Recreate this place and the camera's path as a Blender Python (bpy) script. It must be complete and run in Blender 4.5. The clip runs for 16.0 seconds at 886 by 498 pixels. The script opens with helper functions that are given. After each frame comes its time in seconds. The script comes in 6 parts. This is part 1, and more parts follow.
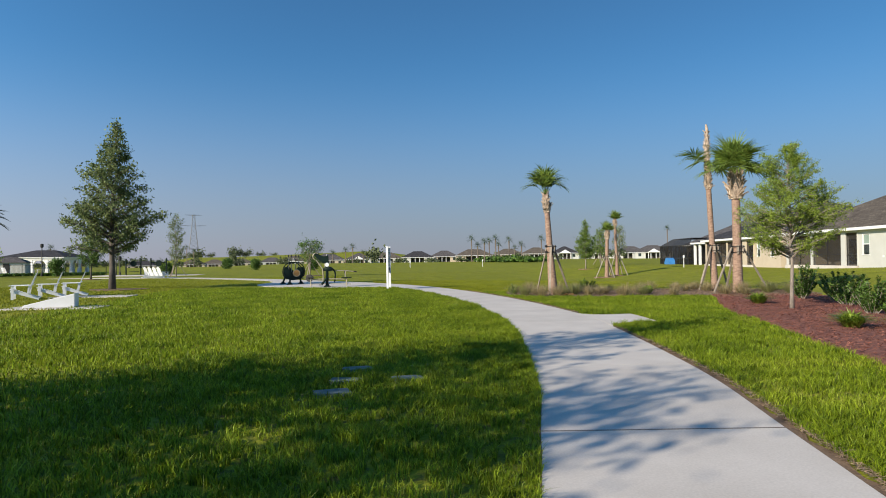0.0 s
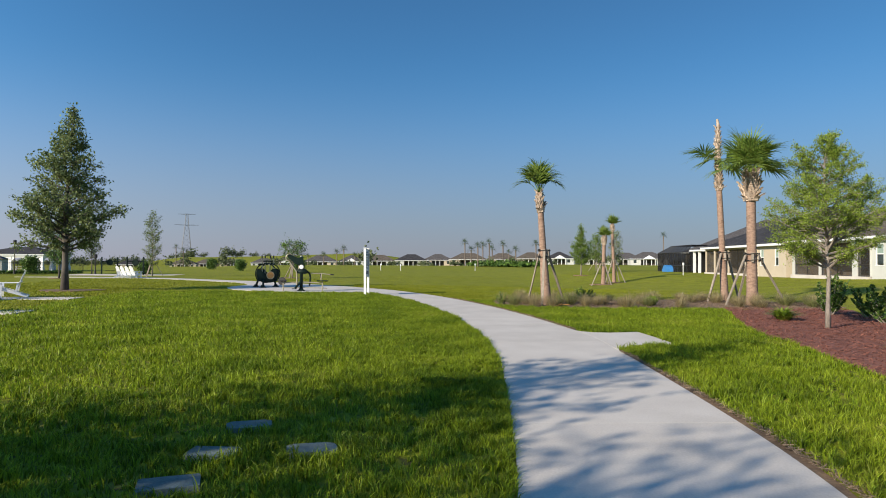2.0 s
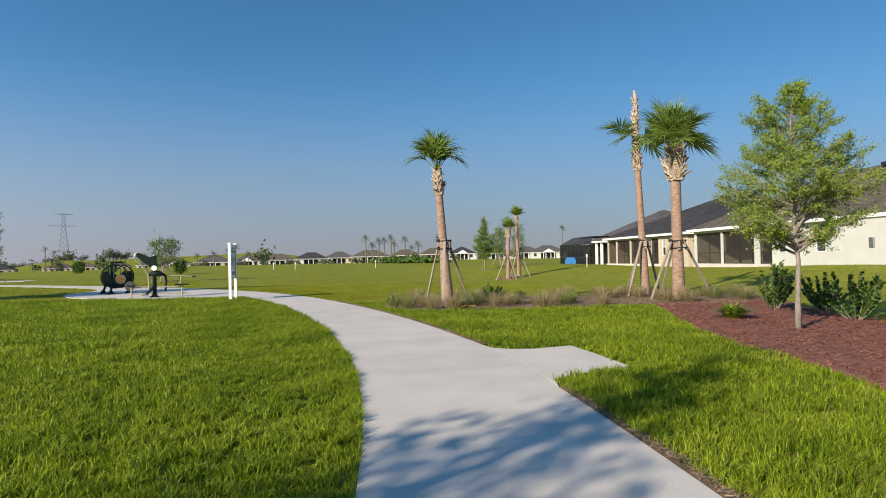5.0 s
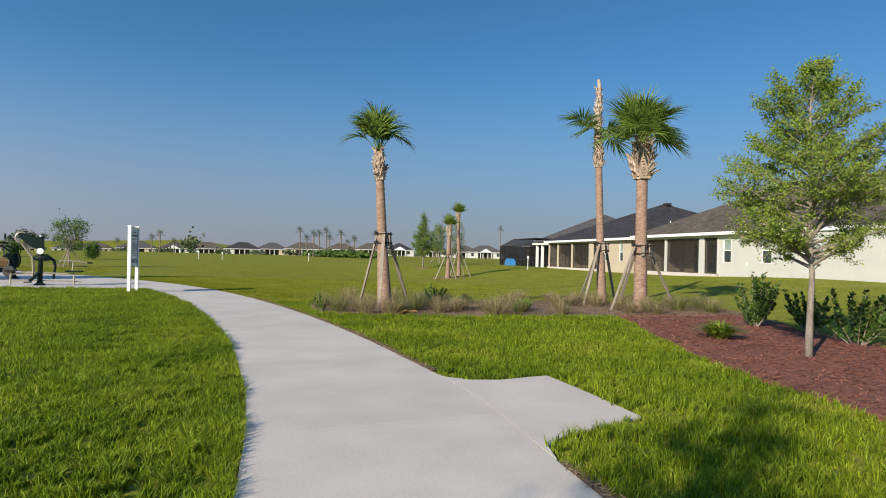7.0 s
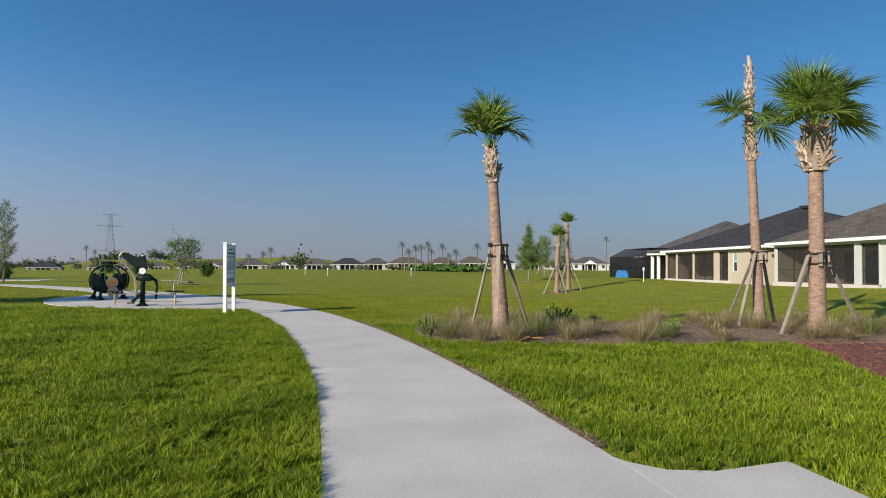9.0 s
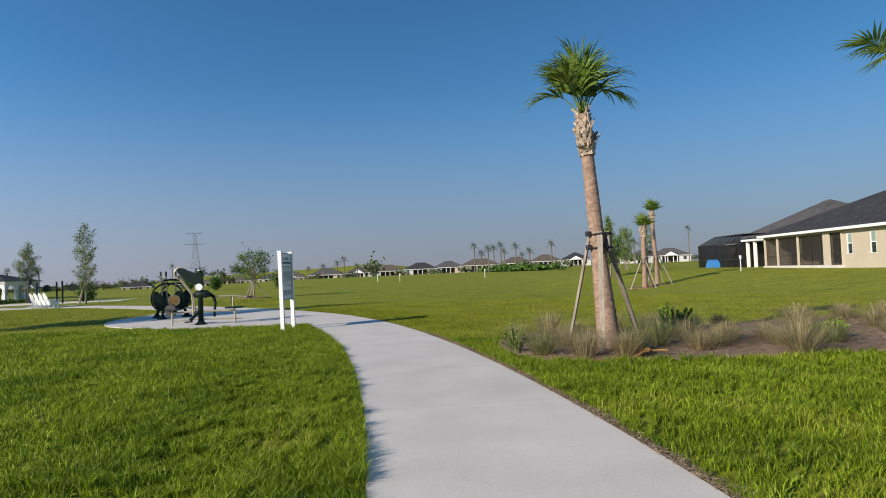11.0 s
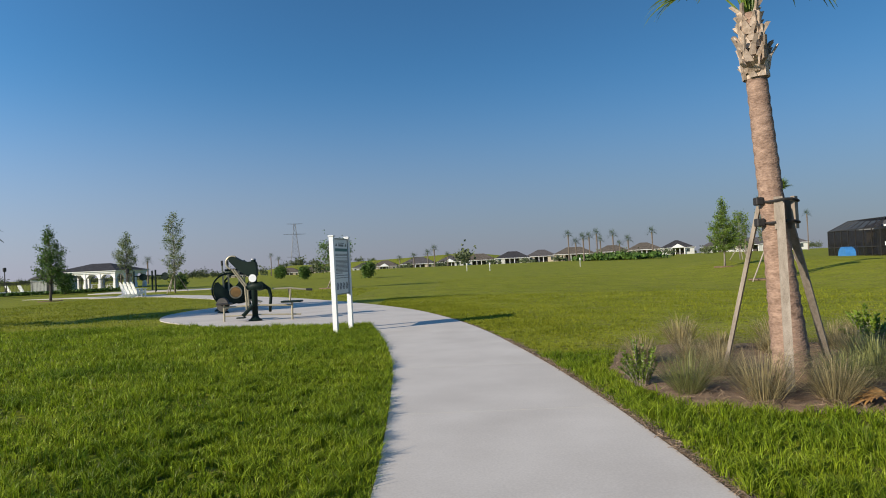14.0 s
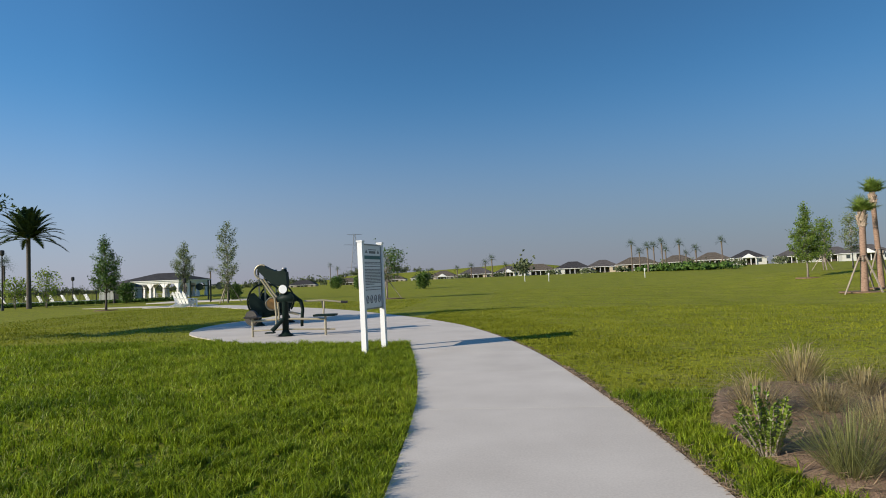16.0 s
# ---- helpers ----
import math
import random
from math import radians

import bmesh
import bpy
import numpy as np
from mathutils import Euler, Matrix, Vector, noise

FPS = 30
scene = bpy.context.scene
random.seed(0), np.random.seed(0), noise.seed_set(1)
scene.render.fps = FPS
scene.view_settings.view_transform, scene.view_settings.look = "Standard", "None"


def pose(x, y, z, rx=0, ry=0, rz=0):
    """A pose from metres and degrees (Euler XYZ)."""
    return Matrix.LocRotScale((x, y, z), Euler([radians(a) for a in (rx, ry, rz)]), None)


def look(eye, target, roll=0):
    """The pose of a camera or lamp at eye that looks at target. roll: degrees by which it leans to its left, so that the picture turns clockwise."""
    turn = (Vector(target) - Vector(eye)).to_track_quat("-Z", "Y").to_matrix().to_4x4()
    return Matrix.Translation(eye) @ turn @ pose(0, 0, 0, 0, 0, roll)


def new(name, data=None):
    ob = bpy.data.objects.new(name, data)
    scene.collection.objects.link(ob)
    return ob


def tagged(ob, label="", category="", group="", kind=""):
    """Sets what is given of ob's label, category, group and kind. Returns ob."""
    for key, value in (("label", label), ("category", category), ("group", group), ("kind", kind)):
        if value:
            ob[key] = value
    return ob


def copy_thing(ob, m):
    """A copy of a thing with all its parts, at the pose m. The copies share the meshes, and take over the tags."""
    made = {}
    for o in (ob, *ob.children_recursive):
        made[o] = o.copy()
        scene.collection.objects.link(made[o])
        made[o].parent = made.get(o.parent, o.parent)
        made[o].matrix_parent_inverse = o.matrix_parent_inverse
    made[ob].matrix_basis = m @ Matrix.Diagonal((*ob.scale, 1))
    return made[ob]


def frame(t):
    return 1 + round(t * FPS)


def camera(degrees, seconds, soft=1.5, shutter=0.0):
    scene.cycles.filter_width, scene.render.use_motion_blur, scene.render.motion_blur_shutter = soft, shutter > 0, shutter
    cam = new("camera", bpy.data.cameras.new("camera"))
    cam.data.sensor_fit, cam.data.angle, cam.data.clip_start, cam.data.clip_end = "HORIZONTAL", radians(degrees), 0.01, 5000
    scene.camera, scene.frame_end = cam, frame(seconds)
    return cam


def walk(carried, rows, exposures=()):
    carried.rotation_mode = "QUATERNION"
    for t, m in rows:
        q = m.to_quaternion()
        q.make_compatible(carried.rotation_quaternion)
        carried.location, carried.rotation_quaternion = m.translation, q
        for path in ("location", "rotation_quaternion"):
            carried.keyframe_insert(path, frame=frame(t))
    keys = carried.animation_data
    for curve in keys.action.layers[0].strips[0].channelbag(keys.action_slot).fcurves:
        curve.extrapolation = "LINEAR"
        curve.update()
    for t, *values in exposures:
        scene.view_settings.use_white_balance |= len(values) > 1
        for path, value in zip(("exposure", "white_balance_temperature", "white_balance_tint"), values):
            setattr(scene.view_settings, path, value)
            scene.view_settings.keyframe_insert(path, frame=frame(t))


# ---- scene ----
cam = camera(69.99, 16.0, soft=1.0)
ROWS = [
    (0.0, 0.000, -0.000, 1.522, -8.83, 0.96, 0.49),
    (0.5, 0.229, 0.681, 1.497, -6.72, 0.19, 0.33),
    (1.0, 0.484, 1.367, 1.541, -8.58, 0.65, 1.14),
    (1.5, 0.735, 2.054, 1.538, -9.55, 0.99, -0.24),
    (2.0, 0.971, 2.742, 1.537, -9.30, 1.28, -0.43),
    (2.5, 1.248, 3.407, 1.512, -9.71, 1.57, 0.31),
    (3.0, 1.487, 4.066, 1.486, -9.27, 1.18, 0.07),
    (3.5, 1.714, 4.745, 1.521, -10.85, 1.29, 0.87),
    (4.0, 1.947, 5.447, 1.493, -11.60, 1.00, 0.83),
    (4.5, 2.186, 6.165, 1.495, -14.44, 0.93, 0.35),
    (5.0, 2.435, 6.873, 1.464, -17.98, 0.95, 0.88),
    (7.5, 3.369, 10.043, 1.468, -23.96, 0.71, -1.75),
    (8.0, 3.511, 10.688, 1.514, -20.87, 1.34, -1.77),
    (8.5, 3.622, 11.333, 1.533, -19.83, 2.56, -1.10),
    (9.0, 3.707, 11.957, 1.511, -14.64, 1.73, -0.65),
    (11.5, 4.210, 15.218, 1.487, -6.16, 2.04, 2.01),
    (12.0, 4.281, 15.826, 1.476, -2.62, 1.79, 0.82),
    (12.5, 4.367, 16.431, 1.485, -2.59, 2.00, 1.91),
    (13.0, 4.484, 17.005, 1.483, -1.18, 1.48, 1.79),
    (13.5, 4.590, 17.572, 1.478, 2.22, 1.10, 1.12),
    (14.0, 4.707, 18.140, 1.487, 0.27, 1.31, 2.34),
    (14.5, 4.803, 18.687, 1.473, 1.46, 1.51, 2.08),
    (15.0, 4.848, 19.226, 1.482, 4.71, 1.67, 1.81),
    (15.5, 4.900, 19.755, 1.472, 4.41, 2.13, 2.68),
    (16.0, 4.931, 20.277, 1.469, 5.58, 2.45, 2.20),
]
walk(cam, [(t, pose(x, y, z, 90 + pitch, roll, yaw)) for t, x, y, z, yaw, pitch, roll in ROWS],
     [(0.0, 0.40, 6750, 10), (2.5, 0.40, 6750, 10), (5.0, 0.46, 7000, 10), (8.5, 0.25, 6600, 10), (12.5, 0.26, 6650, 10), (15.5, 0.16, 6750, 10), (16.0, 0.16, 6750, 10)])

# ---- sky, sun ----
SUN_TO = Vector((0.85, 0.53, 0.0)).normalized()   # the way that shadows fall
SUN_UP = radians(23.5)
world = bpy.data.worlds.new("sky")
scene.world = world
world.use_nodes = True
wn, wl = world.node_tree.nodes, world.node_tree.links
sky = wn.new("ShaderNodeTexSky")
sky.sky_type = "NISHITA"
sky.sun_disc = False
sky.sun_elevation = SUN_UP
sky.sun_rotation = math.atan2(-SUN_TO.x, -SUN_TO.y)
sky.altitude, sky.air_density, sky.dust_density, sky.ozone_density = 0.0, 1.0, 0.2, 5.0
tint = wn.new("ShaderNodeMix")
tint.data_type, tint.blend_type = "RGBA", "MULTIPLY"
tint.inputs[0].default_value = 1.0
tint.inputs[7].default_value = (0.53, 0.94, 1.09, 1)
wl.new(sky.outputs[0], tint.inputs[6])
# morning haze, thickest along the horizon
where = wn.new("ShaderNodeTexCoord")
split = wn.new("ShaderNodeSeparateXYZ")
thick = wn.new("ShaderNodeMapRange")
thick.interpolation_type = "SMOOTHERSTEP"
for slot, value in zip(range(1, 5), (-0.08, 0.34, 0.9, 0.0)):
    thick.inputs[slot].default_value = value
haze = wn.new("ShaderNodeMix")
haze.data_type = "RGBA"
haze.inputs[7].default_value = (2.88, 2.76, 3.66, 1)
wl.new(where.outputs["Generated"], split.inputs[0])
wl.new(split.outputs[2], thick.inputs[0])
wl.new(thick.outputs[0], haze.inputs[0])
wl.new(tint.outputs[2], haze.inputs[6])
# the sky brightens round towards the sun
toward = wn.new("ShaderNodeVectorMath")
toward.operation = "DOT_PRODUCT"
toward.inputs[1].default_value = (-SUN_TO.x, -SUN_TO.y, 0.0)
wl.new(where.outputs["Generated"], toward.inputs[0])
lift = wn.new("ShaderNodeMapRange")
for slot, value in zip(range(1, 5), (-1.0, 0.05, 0.0, 1.0)):
    lift.inputs[slot].default_value = value
wl.new(toward.outputs["Value"], lift.inputs[0])
swell = wn.new("ShaderNodeMath")
swell.operation = "POWER"
swell.inputs[1].default_value = 2.2
wl.new(lift.outputs[0], swell.inputs[0])
gain = wn.new("ShaderNodeMath")
gain.operation = "MULTIPLY_ADD"
gain.inputs[1].default_value, gain.inputs[2].default_value = 0.58, 0.87
wl.new(swell.outputs[0], gain.inputs[0])
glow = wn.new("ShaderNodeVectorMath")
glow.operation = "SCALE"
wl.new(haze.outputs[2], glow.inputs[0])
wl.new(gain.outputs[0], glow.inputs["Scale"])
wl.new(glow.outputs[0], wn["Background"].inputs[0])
wn["Background"].inputs[1].default_value = 0.084
sun = new("sun", bpy.data.lights.new("sun", "SUN"))
sun.data.energy, sun.data.angle, sun.data.color = 5.0, radians(0.53), (1.0, 0.90, 0.76)
ray_down = Vector((SUN_TO.x * math.cos(SUN_UP), SUN_TO.y * math.cos(SUN_UP), -math.sin(SUN_UP)))
sun.matrix_world = look(-200 * ray_down, (0, 0, 0))

# ---- materials ----
def surface(name, dark, light, rough=0.8, scale=4.0, fine=60.0, bump=0.3, depth=0.01, metal=0.0, vary=0.0, island=0.0,
            stretch=(1, 1, 1), trans=0.0, sheen=0.0, third=None, coat=0.0, spec=0.5):
    """Two-scale noise between two colours, fine relief, optional change from piece to piece."""
    m = bpy.data.materials.new(name)
    m.use_nodes = True
    n, l = m.node_tree.nodes, m.node_tree.links
    b = n["Principled BSDF"]
    co = n.new("ShaderNodeTexCoord")
    mp = n.new("ShaderNodeMapping")
    mp.inputs["Scale"].default_value = stretch
    l.new(co.outputs["Object"], mp.inputs[0])
    a = n.new("ShaderNodeTexNoise")
    a.inputs["Scale"].default_value, a.inputs["Detail"].default_value = scale, 5
    c = n.new("ShaderNodeTexNoise")
    c.inputs["Scale"].default_value, c.inputs["Detail"].default_value = fine, 3
    l.new(mp.outputs[0], a.inputs[0])
    l.new(mp.outputs[0], c.inputs[0])
    mx = n.new("ShaderNodeMath")
    mx.operation = "MULTIPLY_ADD"
    mx.inputs[1].default_value = 0.45
    l.new(c.outputs[0], mx.inputs[0])
    half = n.new("ShaderNodeMath")
    half.operation = "MULTIPLY"
    half.inputs[1].default_value = 0.55
    l.new(a.outputs[0], half.inputs[0])
    l.new(half.outputs[0], mx.inputs[2])
    rp = n.new("ShaderNodeValToRGB")
    e = rp.color_ramp.elements
    e[0].position, e[1].position = 0.34, 0.66
    e[0].color, e[1].color = (*dark, 1), (*light, 1)
    if third:
        e[1].position = 0.58
        k = e.new(0.72)
        k.color = (*third, 1)
    l.new(mx.outputs[0], rp.inputs[0])
    out = rp.outputs[0]
    if vary or island:
        hs = n.new("ShaderNodeHueSaturation")
        mr = n.new("ShaderNodeMapRange")
        amount = vary or island
        mr.inputs[3].default_value, mr.inputs[4].default_value = 1 - amount, 1 + amount
        if vary:
            oi = n.new("ShaderNodeObjectInfo")
            l.new(oi.outputs["Random"], mr.inputs[0])
        else:
            ge = n.new("ShaderNodeNewGeometry")
            l.new(ge.outputs["Random Per Island"], mr.inputs[0])
        l.new(mr.outputs[0], hs.inputs["Value"])
        l.new(out, hs.inputs["Color"])
        out = hs.outputs[0]
    l.new(out, b.inputs["Base Color"])
    b.inputs["Roughness"].default_value, b.inputs["Metallic"].default_value = rough, metal
    b.inputs["Coat Weight"].default_value = coat
    b.inputs["Specular IOR Level"].default_value = spec
    if bump:
        bp = n.new("ShaderNodeBump")
        bp.inputs["Strength"].default_value, bp.inputs["Distance"].default_value = bump, depth
        l.new(mx.outputs[0], bp.inputs["Height"])
        l.new(bp.outputs[0], b.inputs["Normal"])
    if trans:
        tr = n.new("ShaderNodeBsdfTranslucent")
        l.new(out, tr.inputs[0])
        ms = n.new("ShaderNodeMixShader")
        ms.inputs[0].default_value = trans
        l.new(b.outputs[0], ms.inputs[1])
        l.new(tr.outputs[0], ms.inputs[2])
        l.new(ms.outputs[0], n["Material Output"].inputs[0])
    return m


def lawn_material():
    """Mown turf: patches, streaks, thin and dry spots, with shade between blades put into the colour."""
    m = surface("lawn", (0.158, 0.184, 0.012), (0.288, 0.304, 0.027), 0.9, 0.6, 22.0, 0.7, 0.05, spec=0.1)
    n, l = m.node_tree.nodes, m.node_tree.links
    b = n["Principled BSDF"]
    co = [k for k in n if k.type == "TEX_COORD"][0]
    base = b.inputs["Base Color"].links[0].from_socket
    dry = n.new("ShaderNodeTexNoise")
    dry.inputs["Scale"].default_value, dry.inputs["Detail"].default_value, dry.inputs["Roughness"].default_value = 0.9, 9, 0.72
    l.new(co.outputs["Object"], dry.inputs[0])
    rp = n.new("ShaderNodeValToRGB")
    rp.color_ramp.elements[0].position, rp.color_ramp.elements[1].position = 0.52, 0.74
    l.new(dry.outputs[0], rp.inputs[0])
    mix = n.new("ShaderNodeMix")
    mix.data_type = "RGBA"
    l.new(rp.outputs[0], mix.inputs[0])
    l.new(base, mix.inputs[6])
    mix.inputs[7].default_value = (0.29, 0.26, 0.08, 1)
    # thin soil gaps, their colour darkened for the shade between blades
    gap = n.new("ShaderNodeTexNoise")
    gap.inputs["Scale"].default_value, gap.inputs["Detail"].default_value = 7.0, 6
    l.new(co.outputs["Object"], gap.inputs[0])
    cut = n.new("ShaderNodeValToRGB")
    cut.color_ramp.elements[0].position, cut.color_ramp.elements[1].position = 0.5, 0.66
    l.new(gap.outputs[0], cut.inputs[0])
    soil = n.new("ShaderNodeMix")
    soil.data_type = "RGBA"
    l.new(cut.outputs[0], soil.inputs[0])
    l.new(mix.outputs[2], soil.inputs[6])
    soil.inputs[7].default_value = (0.11, 0.105, 0.028, 1)
    l.new(soil.outputs[2], b.inputs["Base Color"])
    return m


def shingle_material(name, dark, light):
    """Asphalt shingles: rows of tabs of uneven tone."""
    m = surface(name, dark, light, 0.95, 1.2, 40, 0.3, 0.01, spec=0.2)
    n, l = m.node_tree.nodes, m.node_tree.links
    b = n["Principled BSDF"]
    co = [k for k in n if k.type == "TEX_COORD"][0]
    base = b.inputs["Base Color"].links[0].from_socket
    br = n.new("ShaderNodeTexBrick")
    br.inputs["Color1"].default_value, br.inputs["Color2"].default_value = (0.75, 0.75, 0.75, 1), (1.2, 1.2, 1.2, 1)
    br.inputs["Mortar"].default_value = (0.5, 0.5, 0.5, 1)
    br.inputs["Scale"].default_value = 1.0
    br.inputs["Mortar Size"].default_value = 0.012
    br.inputs["Brick Width"].default_value, br.inputs["Row Height"].default_value = 0.33, 0.14
    l.new(co.outputs["UV"], br.inputs[0])
    mu = n.new("ShaderNodeMix")
    mu.data_type, mu.blend_type = "RGBA", "MULTIPLY"
    mu.inputs[0].default_value = 1
    l.new(base, mu.inputs[6])
    l.new(br.outputs[0], mu.inputs[7])
    l.new(mu.outputs[2], b.inputs["Base Color"])
    return m


def screen_material(name, cover, colour):
    """Insect screen: a fine dark mesh, part open."""
    m = bpy.data.materials.new(name)
    m.use_nodes = True
    n, l = m.node_tree.nodes, m.node_tree.links
    b = n["Principled BSDF"]
    b.inputs["Base Color"].default_value, b.inputs["Roughness"].default_value = (*colour, 1), 0.7
    t = n.new("ShaderNodeBsdfTransparent")
    ms = n.new("ShaderNodeMixShader")
    ms.inputs[0].default_value = cover
    l.new(t.outputs[0], ms.inputs[1])
    l.new(b.outputs[0], ms.inputs[2])
    l.new(ms.outputs[0], n["Material Output"].inputs[0])
    return m


LAWN = lawn_material()
BLADE = surface("grass_blade", (0.092, 0.160, 0.008), (0.270, 0.342, 0.021), 0.5, 0.7, 14.0, 0, island=0.6, trans=0.42, spec=0.25, third=(0.36, 0.32, 0.085))
FIELD_BLADE = surface("field_blade", (0.145, 0.172, 0.011), (0.285, 0.300, 0.028), 0.6, 0.6, 9.0, 0, island=0.22, trans=0.3, spec=0.15)
CONCRETE = surface("concrete", (0.50, 0.455, 0.40), (0.635, 0.585, 0.52), 0.85, 1.1, 55.0, 0.25, 0.004, vary=0.03)
CONCRETE_OLD = surface("joint_earth", (0.10, 0.085, 0.07), (0.2, 0.17, 0.14), 0.95, 5, 60, 0.5)
STONE = surface("paver_stone", (0.09, 0.115, 0.108), (0.18, 0.22, 0.205), 0.8, 6, 50, 0.5, 0.008, vary=0.1)
MULCH_RED = surface("red_mulch", (0.135, 0.045, 0.031), (0.31, 0.122, 0.083), 0.95, 9, 70, 1.0, 0.04)
MULCH_CHIP = surface("mulch_chip", (0.15, 0.052, 0.036), (0.37, 0.155, 0.105), 0.95, 8, 60, 0.3, island=0.45, spec=0.1)
MULCH_PALE = surface("pine_straw", (0.15, 0.095, 0.06), (0.33, 0.225, 0.15), 0.95, 5, 70, 1.0, 0.04)
STRAW = surface("straw_litter", (0.17, 0.11, 0.06), (0.36, 0.26, 0.17), 0.9, 8, 60, 0.2, island=0.5)
EARTH = surface("earth", (0.10, 0.062, 0.036), (0.25, 0.165, 0.10), 0.95, 4, 50, 0.8, 0.03)
PALM_BARK = surface("palm_bark", (0.16, 0.098, 0.068), (0.41, 0.275, 0.20), 0.9, 7, 26, 0.8, 0.03, stretch=(1, 1, 2.2))
PALM_BOOT = surface("palm_boot", (0.22, 0.155, 0.105), (0.56, 0.45, 0.35), 0.85, 5, 30, 0.5, 0.01, island=0.4)
FROND = surface("palm_frond", (0.105, 0.18, 0.026), (0.30, 0.39, 0.085), 0.42, 3, 20, 0, island=0.35, trans=0.42)
FROND_DARK = surface("date_palm_frond", (0.022, 0.042, 0.014), (0.055, 0.085, 0.028), 0.6, 3, 20, 0, trans=0.1, spec=0.15)
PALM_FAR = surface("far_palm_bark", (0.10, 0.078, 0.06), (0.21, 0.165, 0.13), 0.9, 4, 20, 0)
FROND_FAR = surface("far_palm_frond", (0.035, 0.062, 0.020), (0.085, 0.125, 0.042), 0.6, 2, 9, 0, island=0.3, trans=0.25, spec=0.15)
FROND_DEAD = surface("dead_frond", (0.28, 0.13, 0.035), (0.50, 0.28, 0.09), 0.8, 5, 30, 0.2, island=0.3)
PETIOLE = surface("petiole", (0.16, 0.20, 0.05), (0.30, 0.34, 0.12), 0.6, 6, 30, 0.2)
BARK = surface("tree_bark", (0.15, 0.125, 0.10), (0.36, 0.31, 0.26), 0.9, 6, 40, 0.8, 0.02, stretch=(1, 1, 0.35))
BARK_DARK = surface("dark_bark", (0.055, 0.047, 0.04), (0.14, 0.12, 0.10), 0.9, 6, 40, 0.8, 0.02, stretch=(1, 1, 0.35))
LEAF = surface("elm_leaf", (0.15, 0.22, 0.028), (0.31, 0.40, 0.070), 0.6, 1.2, 9, 0, island=0.35, trans=0.35, spec=0.15)
LEAF_MID = surface("oak_leaf", (0.085, 0.145, 0.024), (0.195, 0.275, 0.052), 0.55, 1.2, 9, 0, island=0.4, trans=0.3, spec=0.15)
LEAF_GREY = surface("cypress_leaf", (0.115, 0.155, 0.055), (0.24, 0.285, 0.12), 0.65, 1.2, 9, 0, island=0.4, trans=0.3, spec=0.12)
LEAF_DARK = surface("shrub_leaf", (0.045, 0.095, 0.020), (0.125, 0.21, 0.04), 0.5, 2, 12, 0, island=0.5, trans=0.25, spec=0.25)
# distance haze put into the colour: a paler, greyer green for far trees
LEAF_HAZED = surface("hazed_leaf", (0.075, 0.095, 0.050), (0.145, 0.17, 0.085), 0.8, 0.5, 4, 0, island=0.35, trans=0.15, spec=0.05)
LEAF_LIME = surface("lime_leaf", (0.13, 0.22, 0.02), (0.30, 0.38, 0.05), 0.45, 3, 20, 0, island=0.3, trans=0.3)
REED = surface("ornamental_grass", (0.22, 0.175, 0.08), (0.44, 0.37, 0.19), 0.7, 2, 12, 0, island=0.5, trans=0.3)
REED_GREEN = surface("green_reed", (0.14, 0.155, 0.045), (0.28, 0.29, 0.10), 0.6, 2, 12, 0, island=0.45, trans=0.3)
STUCCO_WHITE = surface("white_stucco", (0.48, 0.48, 0.44), (0.54, 0.54, 0.495), 0.9, 1.5, 90, 0.4, 0.006)
STUCCO_BEIGE = surface("beige_stucco", (0.46, 0.385, 0.285), (0.52, 0.445, 0.335), 0.9, 1.5, 90, 0.4, 0.006)
STUCCO_TAN = surface("tan_stucco", (0.40, 0.33, 0.25), (0.47, 0.39, 0.30), 0.9, 1.5, 90, 0.4, 0.006)
ROOF_BROWN = shingle_material("brown_shingles", (0.085, 0.070, 0.056), (0.165, 0.140, 0.112))
ROOF_DARK = shingle_material("charcoal_shingles", (0.032, 0.031, 0.034), (0.070, 0.068, 0.072))
ROOF_GREY = shingle_material("grey_shingles", (0.075, 0.068, 0.066), (0.135, 0.125, 0.122))
WHITE = surface("white_paint", (0.74, 0.74, 0.72), (0.82, 0.82, 0.80), 0.5, 3, 40, 0.1, 0.002)
VINYL = surface("white_vinyl", (0.76, 0.77, 0.77), (0.82, 0.83, 0.83), 0.35, 2, 30, 0.05, 0.001)
GREY_METAL = surface("grey_metal", (0.25, 0.25, 0.25), (0.36, 0.36, 0.36), 0.45, 4, 50, 0.1, 0.002, metal=0.8)
GALVANISED = surface("galvanised_steel", (0.10, 0.11, 0.12), (0.16, 0.17, 0.18), 0.5, 0.5, 5, 0, metal=0.3)
BRONZE = surface("bronze_aluminium", (0.018, 0.016, 0.014), (0.035, 0.030, 0.026), 0.45, 4, 50, 0.05, 0.001)
GREEN_METAL = surface("dark_green_enamel", (0.004, 0.012, 0.009), (0.009, 0.022, 0.017), 0.55, 4, 60, 0.1, 0.001, spec=0.18)
TAN_METAL = surface("champagne_enamel", (0.32, 0.28, 0.19), (0.42, 0.37, 0.26), 0.4, 4, 60, 0.1, 0.001, metal=0.2)
BLACK = surface("black_plastic", (0.008, 0.008, 0.008), (0.022, 0.022, 0.022), 0.5, 6, 60, 0.1, 0.001)
ORANGE = surface("orange_enamel", (0.30, 0.15, 0.04), (0.42, 0.22, 0.06), 0.5, 6, 60, 0.1, 0.001)
WOOD_GREY = surface("weathered_lumber", (0.18, 0.145, 0.108), (0.37, 0.315, 0.255), 0.85, 5, 60, 0.5, 0.004, stretch=(4, 4, 0.35), vary=0.12)
